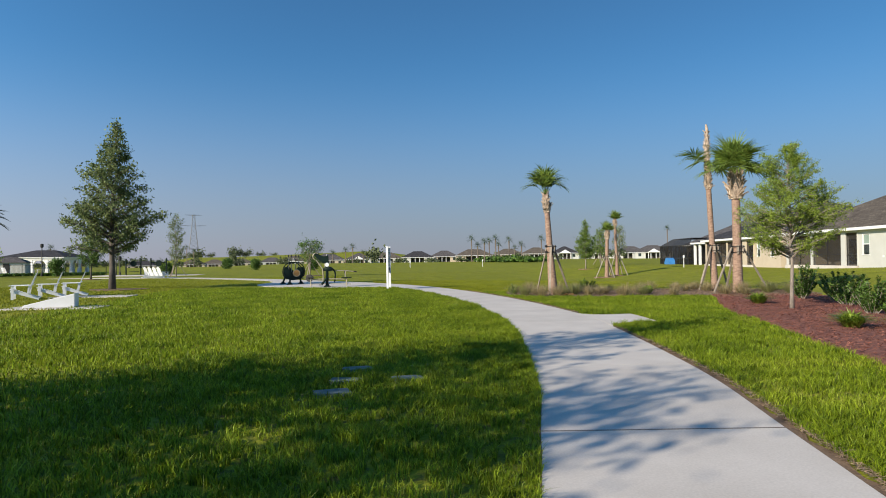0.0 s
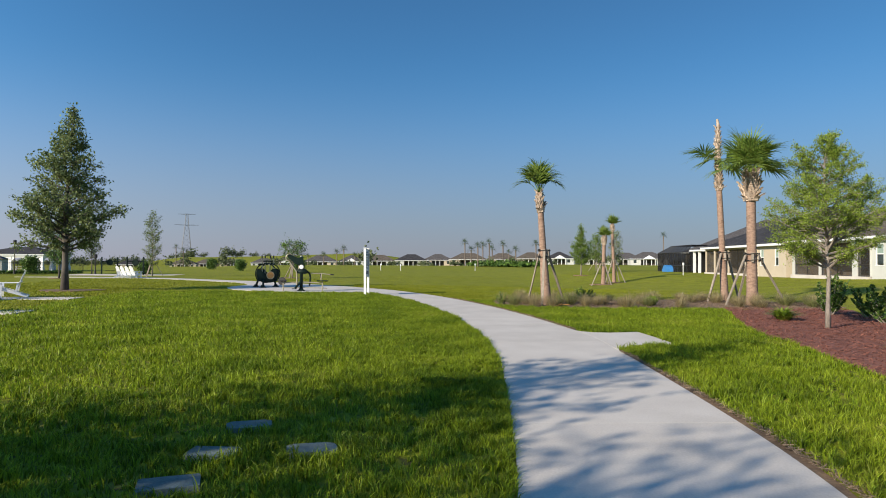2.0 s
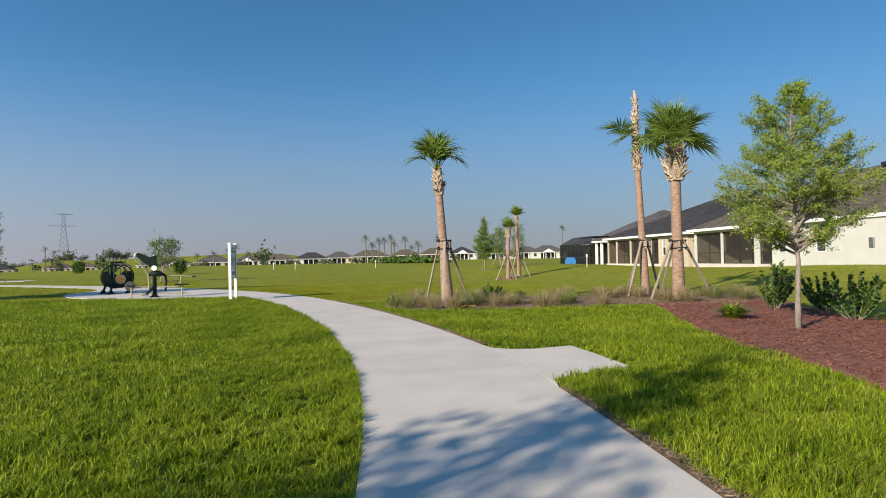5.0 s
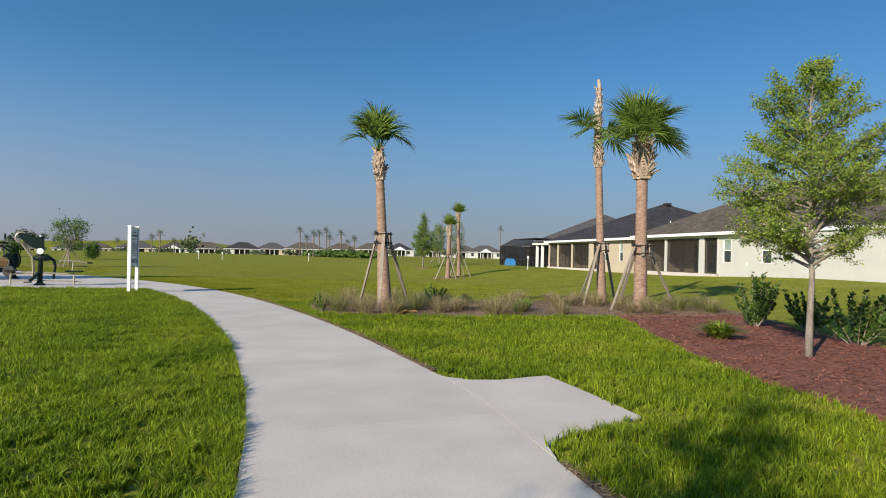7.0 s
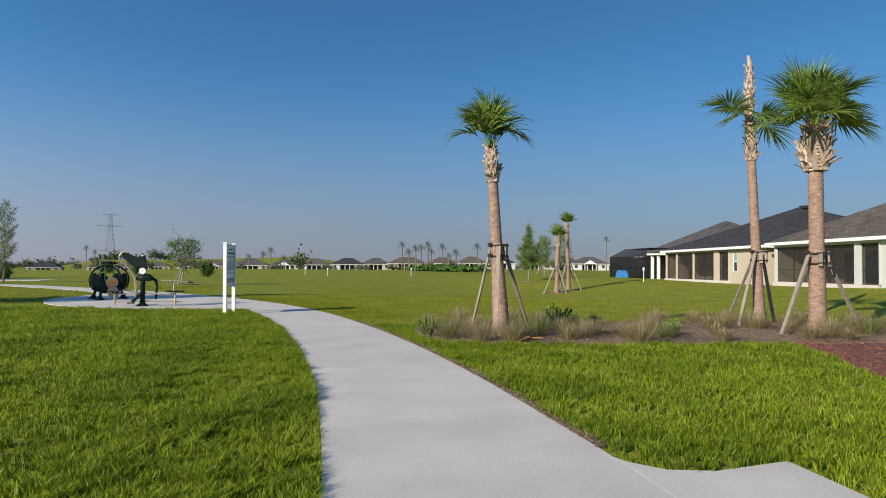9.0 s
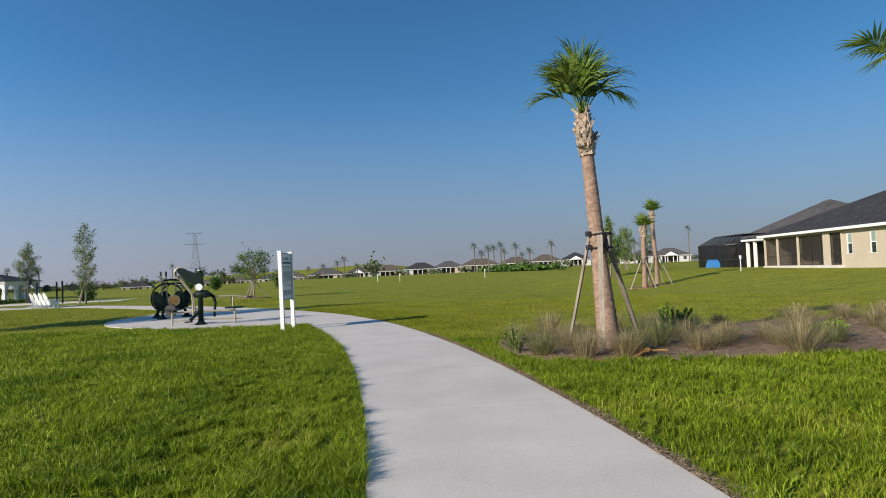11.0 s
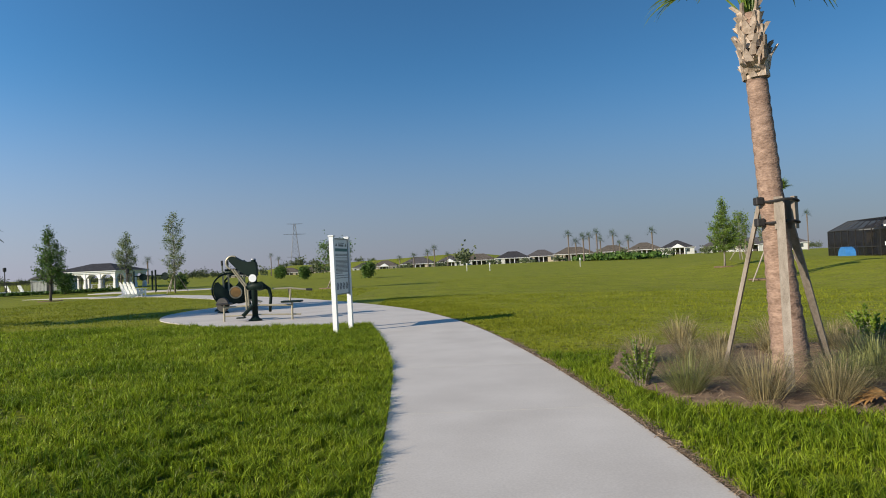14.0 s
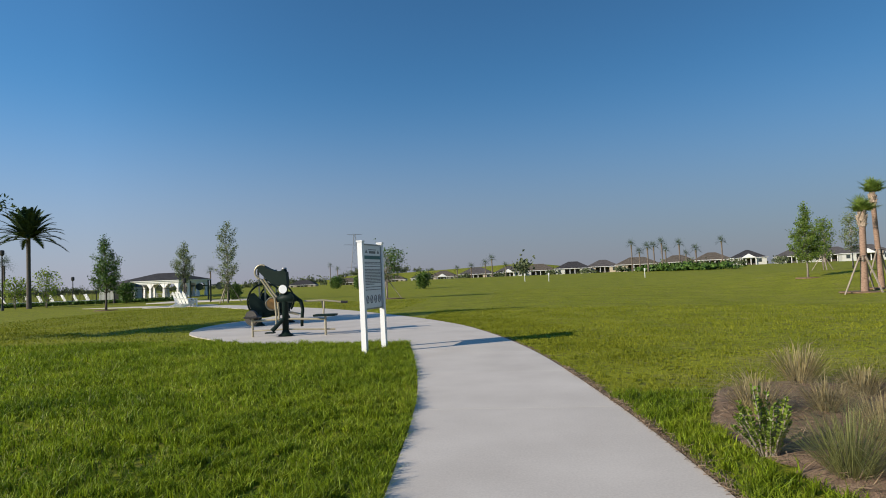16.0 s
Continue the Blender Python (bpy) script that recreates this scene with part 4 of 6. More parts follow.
# ---- houses ----
def hip_roof(x0, x1, y0, y1, z, rise, over=0.45, slab=0.16):
    """A hip roof with its ridge along the longer side, with a fascia depth."""
    x0, x1, y0, y1 = x0 - over, x1 + over, y0 - over, y1 + over
    w, d = x1 - x0, y1 - y0
    if d >= w:
        r0, r1 = ((x0 + x1) / 2, y0 + w / 2), ((x0 + x1) / 2, y1 - w / 2)
    else:
        r0, r1 = (x0 + d / 2, (y0 + y1) / 2), (x1 - d / 2, (y0 + y1) / 2)
    bm = bmesh.new()
    c = [bm.verts.new((x, y, z)) for x, y in ((x0, y0), (x1, y0), (x1, y1), (x0, y1))]
    a, b = bm.verts.new((*r0, z + rise)), bm.verts.new((*r1, z + rise))
    if d >= w:
        fs = [(c[0], c[1], a), (c[1], c[2], b, a), (c[2], c[3], b), (c[3], c[0], a, b)]
    else:
        fs = [(c[0], c[1], b, a), (c[1], c[2], b), (c[2], c[3], a, b), (c[3], c[0], a)]
    uv = bm.loops.layers.uv.new("UVMap")
    for f in fs:
        face = bm.faces.new(f)
        p, q = face.verts[0].co, face.verts[1].co
        e = (q - p).normalized()
        face.normal_update()
        s = face.normal.cross(e)
        for lp in face.loops:
            r = lp.vert.co - p
            lp[uv].uv = (r.dot(e), r.dot(s))
    bm.faces.new((c[3], c[2], c[1], c[0]))
    return bm


def ring_beam(x0, x1, y0, y1, z0, z1, t):
    bm = bmesh.new()
    box(bm, x0, x1, y0, y0 + t, z0, z1)
    box(bm, x0, x1, y1 - t, y1, z0, z1)
    box(bm, x0, x0 + t, y0 + t, y1 - t, z0, z1)
    box(bm, x1 - t, x1, y0 + t, y1 - t, z0, z1)
    return bm


def sash_window(house, y0, y1, z0, z1, x=0.0, blind=True):
    """A white sash window in a wall that faces -x: frame, two panes, sill."""
    w = part("window", boxed(x - 0.03, x + 0.05, y0 - 0.07, y0, z0 - 0.07, z1 + 0.07), WHITE, house)
    f = bmesh.new()
    box(f, x - 0.03, x + 0.05, y1, y1 + 0.07, z0 - 0.07, z1 + 0.07)
    box(f, x - 0.03, x + 0.05, y0, y1, z1, z1 + 0.07)
    m = (z0 + z1) / 2
    box(f, x - 0.02, x + 0.05, y0, y1, m - 0.03, m + 0.03)
    part("frame", f, WHITE, w)
    part("sill", boxed(x - 0.08, x + 0.05, y0 - 0.1, y1 + 0.1, z0 - 0.12, z0 - 0.07), WHITE, w)
    part("pane", boxed(x + 0.012, x + 0.02, y0, y1, m + 0.03, z1), BLIND if blind else GLASS, w)
    part("pane", boxed(x + 0.012, x + 0.02, y0, y1, z0, m - 0.03), GLASS, w)


def pierced_wall(x0, x1, y0, y1, z0, z1, holes):
    """A wall along y with openings (y0, y1, z0, z1)."""
    bm = bmesh.new()
    y = y0
    for h0, h1, b, t in sorted(holes):
        if h0 > y:
            box(bm, x0, x1, y, h0, z0, z1)
        if b > z0:
            box(bm, x0, x1, h0, h1, z0, b)
        if t < z1:
            box(bm, x0, x1, h0, h1, t, z1)
        y = h1
    if y < y1:
        box(bm, x0, x1, y, y1, z0, z1)
    return bm


def lanai(house, y0, y1, depth, posts, tall, wall, back, screen, doors=()):
    """A screened porch under the main roof: slab, posts, beam, screens, back wall."""
    part("porch_slab", boxed(-0.15, depth, y0 - 0.1, y1 + 0.1, -0.3, 0.06), CONCRETE, house)
    part("back_wall", boxed(depth, depth + 0.2, y0, y1, 0.06, tall), back, house)
    part("porch_ceiling", boxed(0.1, depth, y0, y1, tall - 0.06, tall - 0.01), back, house)
    for p0, p1 in posts:
        part("post", boxed(-0.06, 0.24, p0, p1, 0.06, tall, 0.01), wall, house)
    edges = sorted(posts)
    for (a, b), (c, d) in zip(edges, edges[1:]):
        part("screen", boxed(0.08, 0.085, b, c, 0.06, tall - 0.02), screen, house, "dark insect screen")
        rails = bmesh.new()
        box(rails, 0.06, 0.1, b, c, 0.85, 0.9)
        n = max(1, round((c - b) / 1.6))
        for k in range(n + 1):
            yy = b + (c - b) * k / n
            box(rails, 0.055, 0.105, yy - 0.02, yy + 0.02, 0.06, tall - 0.02)
        part("screen_frame", rails, BRONZE, house, "dark bronze screen frame")
    part("slider", boxed(depth - 0.04, depth - 0.005, y0 + 0.4 * (y1 - y0), y0 + 0.75 * (y1 - y0), 0.1, 2.1), GLASS, house, "dark glass sliding door")


TURN_HOUSES = -9.8
ROOF_Z = 2.75
# white stucco house with a brown roof
h1 = thing("house", "white stucco single-storey house with a brown hip roof", "house", 36.0, 41.35, 0.78, TURN_HOUSES, "houses along the lawn")
part("roof", hip_roof(0, 14, -17.5, 7.6, ROOF_Z, 3.65), ROOF_BROWN, h1, "brown asphalt shingle hip roof")
part("fascia", ring_beam(-0.48, 14.48, -17.98, 8.08, ROOF_Z - 0.2, ROOF_Z - 0.004, 0.12), WHITE, h1, "white fascia board")
part("soffit", ring_beam(-0.36, 14.36, -17.86, 7.96, ROOF_Z - 0.16, ROOF_Z - 0.12, 0.5), WHITE, h1)
part("beam", boxed(-0.06, 0.24, -1.95, 7.6, 2.42, ROOF_Z - 0.16), STUCCO_WHITE, h1)
lanai(h1, -1.7, 7.6, 3.4, [(-1.95, -1.85), (-0.5, 0.0), (3.75, 3.95), (7.35, 7.6)], 2.42, STUCCO_WHITE, STUCCO_BEIGE, SCREEN)
part("wall", pierced_wall(0, 0.24, -7.05, -1.95, -0.35, ROOF_Z - 0.16, [(-3.15, -2.35, 0.85, 2.3), (-6.55, -5.7, 0.85, 2.3)]), STUCCO_WHITE, h1)
sash_window(h1, -3.08, -2.42, 0.92, 2.23, 0.05)
sash_window(h1, -6.48, -5.77, 0.92, 2.23, 0.05)
part("wall", boxed(-0.35, -0.11, -17.5, -7.05, -0.35, ROOF_Z - 0.18), STUCCO_WHITE, h1)
part("wall", boxed(-0.11, 0.0, -7.17, -7.05, -0.35, ROOF_Z - 0.18), STUCCO_WHITE, h1)
part("wall", boxed(0.24, 14, 7.36, 7.6, -0.35, ROOF_Z - 0.16), STUCCO_BEIGE, h1, "beige stucco end wall")
part("wall", boxed(0.24, 14, -17.5, -17.26, -0.35, ROOF_Z - 0.16), STUCCO_WHITE, h1)
part("wall", boxed(13.76, 14, -17.26, 7.36, -0.35, ROOF_Z - 0.16), STUCCO_WHITE, h1)
part("porch_side", boxed(0.24, 3.4, -1.95, -1.75, -0.3, 2.42), STUCCO_WHITE, h1)
part("outlet", boxed(-0.02, 0.0, -4.6, -4.45, 0.65, 0.8, 0.005), WHITE, h1)
part("meter_box", boxed(-0.45, -0.35, -10.4, -10.1, 1.0, 1.5, 0.01), GREY_METAL, h1, "small grey meter box")
for vy in (-1.0, -4.0):
    part("roof_vent", boxed(6.3, 6.7, vy - 0.25, vy + 0.25, ROOF_Z + 3.5, ROOF_Z + 3.73, 0.03), ROOF_DARK, h1)
# beige house with a charcoal roof
h2 = thing("house", "beige stucco single-storey house with a charcoal hip roof", "house", 36.0, 41.35, 0.70, TURN_HOUSES, "houses along the lawn")
part("roof", hip_roof(0.3, 17, 9.2, 25.6, ROOF_Z, 3.7), ROOF_DARK, h2, "charcoal asphalt shingle hip roof")
part("fascia", ring_beam(-0.18, 17.48, 8.72, 26.08, ROOF_Z - 0.2, ROOF_Z - 0.004, 0.12), WHITE, h2, "white fascia board")
part("beam", boxed(0.2, 0.5, 14.05, 25.6, 2.42, ROOF_Z - 0.12), STUCCO_BEIGE, h2)
lan = thing("porch_room", "screened porch room of the beige house", "porch", 36.0 + 0.26 * 0.985, 41.35 - 0.26 * 0.17, 0.70, TURN_HOUSES)
lanai(lan, 14.05, 25.6, 3.4, [(14.05, 14.13), (15.6, 16.4), (19.9, 20.1), (23.2, 23.4), (25.4, 25.62)], 2.42, STUCCO_BEIGE, STUCCO_BEIGE, SCREEN)
part("wall", pierced_wall(0.3, 0.54, 9.2, 14.05, -0.35, ROOF_Z - 0.12, [(12.95, 13.6, 0.85, 2.3), (10.4, 11.05, 0.85, 2.3)]), STUCCO_BEIGE, h2)
sash_window(h2, 13.02, 13.53, 0.92, 2.23, 0.35)
sash_window(h2, 10.47, 10.98, 0.92, 2.23, 0.35)
part("wall", boxed(0.54, 17, 9.2, 9.44, -0.35, ROOF_Z - 0.12), STUCCO_BEIGE, h2)
part("wall", boxed(0.54, 17, 25.36, 25.6, -0.35, ROOF_Z - 0.12), STUCCO_BEIGE, h2)
part("wall", boxed(16.76, 17, 9.44, 25.36, -0.35, ROOF_Z - 0.12), STUCCO_BEIGE, h2)
part("roof_vent", boxed(8.3, 8.9, 16.6, 17.2, ROOF_Z + 3.5, ROOF_Z + 3.76, 0.03), ROOF_DARK, h2)
part("roof_pipe", tube(bmesh.new(), [(6.0, 12.4, ROOF_Z + 1.2), (6.0, 12.4, ROOF_Z + 1.75)], 0.05, 8), WHITE, h2)
# tan house behind the pool cage
h3 = thing("house", "tan stucco house with a brown roof behind a pool cage", "house", 36.0, 41.35, 0.55, TURN_HOUSES, "houses along the lawn")
part("roof", hip_roof(4.5, 19, 27.8, 43, ROOF_Z, 4.0), ROOF_GREY, h3, "grey-brown shingle hip roof")
part("wall", pierced_wall(4.5, 4.74, 27.8, 43, -0.35, ROOF_Z - 0.02, [(31, 35, 0.0, 2.1), (38, 39.2, 0.9, 2.1)]), STUCCO_TAN, h3)
part("wall", boxed(4.74, 19, 27.8, 28.04, -0.35, ROOF_Z - 0.02), STUCCO_TAN, h3)
part("wall", boxed(4.74, 19, 42.76, 43, -0.35, ROOF_Z - 0.02), STUCCO_TAN, h3)
part("wall", boxed(18.76, 19, 28.04, 42.76, -0.35, ROOF_Z - 0.02), STUCCO_TAN, h3)
part("slider", boxed(4.6, 4.66, 31, 35, 0, 2.1), GLASS, h3, "dark glass sliding door")
part("window", boxed(4.6, 4.66, 38, 39.2, 0.9, 2.1), GLASS, h3)
part("fascia", ring_beam(4.02, 19.48, 27.32, 43.48, ROOF_Z - 0.2, ROOF_Z - 0.004, 0.12), WHITE, h3, "white fascia board")
for cy in (27.9, 29.4):
    part("post", boxed(0.4, 0.65, cy, cy + 0.22, -0.3, ROOF_Z - 0.2), WHITE, h3)
part("porch_roof", boxed(0.2, 4.0, 27.5, 30.2, ROOF_Z - 0.2, ROOF_Z - 0.02), WHITE, h3)


def pool_cage():
    """Bronze screen enclosure with a mansard top."""
    c = thing("pool_cage", "dark bronze screened pool enclosure with a sloped top", "pool enclosure", 36.0, 41.35, 0.5, TURN_HOUSES)
    x0, x1, y0, y1, h, top = 0.0, 4.4, 30.4, 40.7, 2.55, 3.45
    part("deck", boxed(x0 - 0.25, x1, y0 - 0.2, y1 + 0.2, -0.35, 0.06), WHITE, c, "white concrete pool deck")
    fr = bmesh.new()
    for k in range(8):
        y = y0 + (y1 - y0) * k / 7
        bar(fr, (x0, y, 0.06), (x0, y, h), 0.06, 0.06, (1, 0, 0))
        yt = y0 + 1.6 + (y1 - y0 - 3.2) * k / 7
        bar(fr, (x0, y, h), (x0 + 1.2, yt, top), 0.05, 0.05)
        bar(fr, (x0 + 1.2, yt, top), (x1, yt, top), 0.05, 0.05)
    for z in (0.1, 0.95, h):
        bar(fr, (x0, y0, z), (x0, y1, z), 0.07, 0.07)
        bar(fr, (x0, y0, z), (x1, y0, z), 0.07, 0.07)
        bar(fr, (x0, y1, z), (x1, y1, z), 0.07, 0.07)
    bar(fr, (x0 + 1.2, y0 + 1.6, top), (x0 + 1.2, y1 - 1.6, top), 0.07, 0.07)
    part("frame", fr, BRONZE, c)
    for name, ps in (("screen", [(x0, y0, 0.06), (x0, y1, 0.06), (x0, y1, h), (x0, y0, h)]), ("screen", [(x0, y0, 0.06), (x1, y0, 0.06), (x1, y0, h), (x0, y0, h)]),
                     ("screen", [(x0, y1, 0.06), (x1, y1, 0.06), (x1, y1, h), (x0, y1, h)]), ("roof_screen", [(x0, y0, h), (x0, y1, h), (x0 + 1.2, y1 - 1.6, top), (x0 + 1.2, y0 + 1.6, top)]),
                     ("roof_screen", [(x0 + 1.2, y0 + 1.6, top), (x0 + 1.2, y1 - 1.6, top), (x1, y1 - 1.6, top), (x1, y0 + 1.6, top)])):
        bm = bmesh.new()
        bm.faces.new([bm.verts.new(p) for p in ps])
        bmesh.ops.solidify(bm, geom=bm.faces[:], thickness=0.004)
        part(name, bm, SCREEN_CAGE, c)
    return c


pool_cage()
toy = thing("pool_slide", "blue plastic arched toy on the pool deck", "toy", 41.75, 76.6, 0.56, TURN_HOUSES)
arc = [(0.9 * math.cos(a), 0.55, 0.95 * math.sin(a)) for a in np.linspace(0, math.pi, 9)]
part("shell", prism(bmesh.new(), [(x, z) for x, y, z in arc], -0.5, 0.5), BLUE, toy).rotation_euler = (radians(90), 0, radians(90))
part("rim", tube(bmesh.new(), [(0.52, x, z) for x, y, z in arc], 0.04, 6), WHITE, toy)


def far_house(x, y, turn, w, d, roof, wall, kind, group="far row of houses"):
    """A distant single-storey house: walls, hip roof, porch or gable, windows with panes."""
    names = {ROOF_BROWN: "brown", ROOF_DARK: "charcoal", ROOF_GREY: "grey"}
    tone = {STUCCO_WHITE: "white", STUCCO_BEIGE: "beige", STUCCO_TAN: "tan"}[wall]
    h = thing("house", f"{tone} distant single-storey house with a {names[roof]} hip roof", "house", x, y, ground_z(x, y), turn, group)
    part("roof", hip_roof(-w / 2, w / 2, 0, d, 2.7, min(w, d) * 0.27), roof, h)
    holes = [(-w / 2 + 1.2, -w / 2 + 2.4), (w / 2 - 2.8, w / 2 - 1.6)]
    open0, open1 = -w * 0.22, w * 0.2
    bm = bmesh.new()
    xs = [-w / 2] + [v for pr in (holes[0], (open0, open1), holes[1]) for v in pr] + [w / 2]
    for k in range(0, len(xs), 2):
        box(bm, xs[k], xs[k + 1], 0, 0.25, -0.5, 2.6)
    for a, b in holes:
        box(bm, a, b, 0, 0.25, -0.5, 0.9)
        box(bm, a, b, 0, 0.25, 2.2, 2.6)
    box(bm, open0, open1, 0, 0.25, 2.35, 2.6)
    box(bm, -w / 2, -w / 2 + 0.25, 0.25, d, -0.5, 2.6)
    box(bm, w / 2 - 0.25, w / 2, 0.25, d, -0.5, 2.6)
    box(bm, -w / 2 + 0.25, w / 2 - 0.25, d - 0.25, d, -0.5, 2.6)
    part("wall", bm, wall, h)
    # inner wall coloured dark for the shade inside the porch
    part("porch_wall", boxed(open0, open1, 2.6, 2.8, -0.5, 2.6), SHADED_ROOM, h)
    part("eaves", ring_beam(-w / 2 - 0.48, w / 2 + 0.48, -0.48, d + 0.48, 2.52, 2.695, 0.15), WHITE, h)
    for k in range(1, 3):
        xx = open0 + (open1 - open0) * k / 3
        part("post", boxed(xx - 0.12, xx + 0.12, 0, 0.22, -0.3, 2.35), WHITE, h)
    for a, b in holes:
        part("window", boxed(a, b, 0.1, 0.16, 0.9, 2.2), GLASS, h)
    if kind == "gable":
        g = bmesh.new()
        lo = [g.verts.new(p) for p in ((-2.6, -0.9, 2.6), (2.6, -0.9, 2.6), (0, -0.9, 4.1))]
        hi = [g.verts.new(p) for p in ((-2.6, 4, 2.6), (2.6, 4, 2.6), (0, 4, 4.1))]
        g.faces.new(lo)
        g.faces.new(hi[::-1])
        for k in range(3):
            g.faces.new((lo[k], hi[k], hi[(k + 1) % 3], lo[(k + 1) % 3]))
        bmesh.ops.recalc_face_normals(g, faces=g.faces)
        part("gable", g, WHITE, h, "white gable over the porch")
        for xx in (-2.4, 2.2):
            part("post", boxed(xx, xx + 0.25, -0.8, -0.55, -0.3, 2.6), WHITE, h)
    return h


def polar(az, dist):
    """A place by its bearing and distance from the bend of the path."""
    return 3.4 + dist * math.sin(radians(az)), 10.0 + dist * math.cos(radians(az))


ROW = [(-17.5, 430, 17, ROOF_DARK, STUCCO_TAN, ""), (-13.6, 410, 15, ROOF_BROWN, STUCCO_BEIGE, ""), (-9.6, 420, 15, ROOF_BROWN, STUCCO_BEIGE, ""), (-11.8, 425, 14, ROOF_BROWN, STUCCO_TAN, ""), (-7.0, 400, 15, ROOF_GREY, STUCCO_WHITE, ""), (-5.2, 330, 14, ROOF_BROWN, STUCCO_BEIGE, "gable"),
       (-2.2, 285, 15, ROOF_GREY, STUCCO_BEIGE, ""), (0.6, 290, 12, ROOF_GREY, STUCCO_WHITE, "gable"), (3.2, 295, 15, ROOF_BROWN, STUCCO_WHITE, ""), (6.1, 290, 15, ROOF_DARK, STUCCO_WHITE, ""),
       (8.6, 295, 14, ROOF_GREY, STUCCO_BEIGE, ""), (11.4, 280, 17, ROOF_BROWN, STUCCO_TAN, ""), (14.6, 300, 15, ROOF_BROWN, STUCCO_BEIGE, ""), (17.2, 280, 14, ROOF_BROWN, STUCCO_TAN, ""),
       (19.8, 272, 12, ROOF_DARK, STUCCO_WHITE, "gable"), (23.0, 300, 13, ROOF_GREY, STUCCO_WHITE, ""), (25.6, 290, 15, ROOF_GREY, STUCCO_WHITE, ""), (27.6, 270, 15, ROOF_GREY, STUCCO_WHITE, "gable")]
for az, dist, w, roof, wall, kind in ROW:
    hx, hy = polar(az, dist)
    far_house(hx, hy, -az * 0.6 - 4, w, 11, roof, wall, kind)


# ---- pavilion ----
def pavilion():
    p = thing("pavilion", "white open pavilion with arched bays and a dark hip roof", "pavilion", -49.6, 121.7, ground_z(-50, 124) - 0.05, -10)
    w, d, h = 11.0, 7.5, 2.6
    part("floor_slab", boxed(-w - 0.4, 0.4, -0.4, d + 0.4, -0.3, 0.08), CONCRETE, p)
    cols = [(-w * k / 4, y) for k in range(5) for y in (0, d)] + [(x, d * k / 3) for k in (1, 2) for x in (-w, 0)]
    for x, y in cols:
        c = part("column", boxed(x - 0.2, x + 0.2, y - 0.2, y + 0.2, 0.08, h, 0.02), WHITE, p)
        part("plinth", boxed(x - 0.27, x + 0.27, y - 0.27, y + 0.27, 0.08, 0.9, 0.02), WHITE, c)

    def arch(a, b):
        """A flat spandrel with an arched soffit between two columns."""
        a, b = Vector(a), Vector(b)
        u = (b - a).normalized()
        n = Vector((-u.y, u.x, 0)) * 0.14
        ln = (b - a).length
        bm = bmesh.new()
        k = 12
        for i in range(k):
            s0, s1 = i / k, (i + 1) / k
            z = [h - 0.85 + 0.65 * min(1.0, (1 - abs(2 * s - 1)) * 2.1) for s in (s0, s1)]
            q = []
            for side in (-1, 1):
                for s, zz in ((s0, z[0]), (s1, z[1])):
                    base = a + u * ln * s + n * side
                    q += [bm.verts.new((base.x, base.y, zz)), bm.verts.new((base.x, base.y, h))]
            bm.faces.new((q[0], q[2], q[3], q[1]))
            bm.faces.new((q[4], q[5], q[7], q[6]))
            bm.faces.new((q[0], q[4], q[6], q[2]))
            bm.faces.new((q[1], q[3], q[7], q[5]))
        return bm
    for y in (0, d):
        for k in range(4):
            part("arch", arch((-w * k / 4 - 0.2, y, 0), (-w * (k + 1) / 4 + 0.2, y, 0)), WHITE, p)
    for x in (0, -w):
        for k in range(3):
            part("arch", arch((x, d * k / 3 + 0.2, 0), (x, d * (k + 1) / 3 - 0.2, 0)), WHITE, p)
    part("entablature", ring_beam(-w - 0.35, 0.35, -0.35, d + 0.35, h, h + 0.4, 0.5), WHITE, p)
    part("cornice", ring_beam(-w - 0.6, 0.6, -0.6, d + 0.6, h + 0.3, h + 0.42, 0.6), WHITE, p)
    part("roof", hip_roof(-w, 0, 0, d, h + 0.43, 1.3, 0.66), ROOF_DARK, p)
    for k in range(3):
        t = thing("picnic_table", "white picnic table under the pavilion", "picnic table", -51.4 - 3.0 * k, 124.4 + 0.5 * k, ground_z(-50, 124) + 0.03, 20 * k, "picnic tables")
        part("tabletop", boxed(-0.9, 0.9, -0.38, 0.38, 0.71, 0.76, 0.01), VINYL, t)
        for s in (-1, 1):
            part("bench", boxed(-0.9, 0.9, s * 0.72 - 0.14, s * 0.72 + 0.14, 0.43, 0.47, 0.01), VINYL, t)
            lg = bmesh.new()
            bar(lg, (s * 0.7, -0.75, 0), (s * 0.7, -0.25, 0.71), 0.09, 0.05)
            bar(lg, (s * 0.7, 0.75, 0), (s * 0.7, 0.25, 0.71), 0.09, 0.05)
            bar(lg, (s * 0.7, -0.8, 0.4), (s * 0.7, 0.8, 0.4), 0.05, 0.08)
            part("leg_frame", lg, VINYL, t)


pavilion()

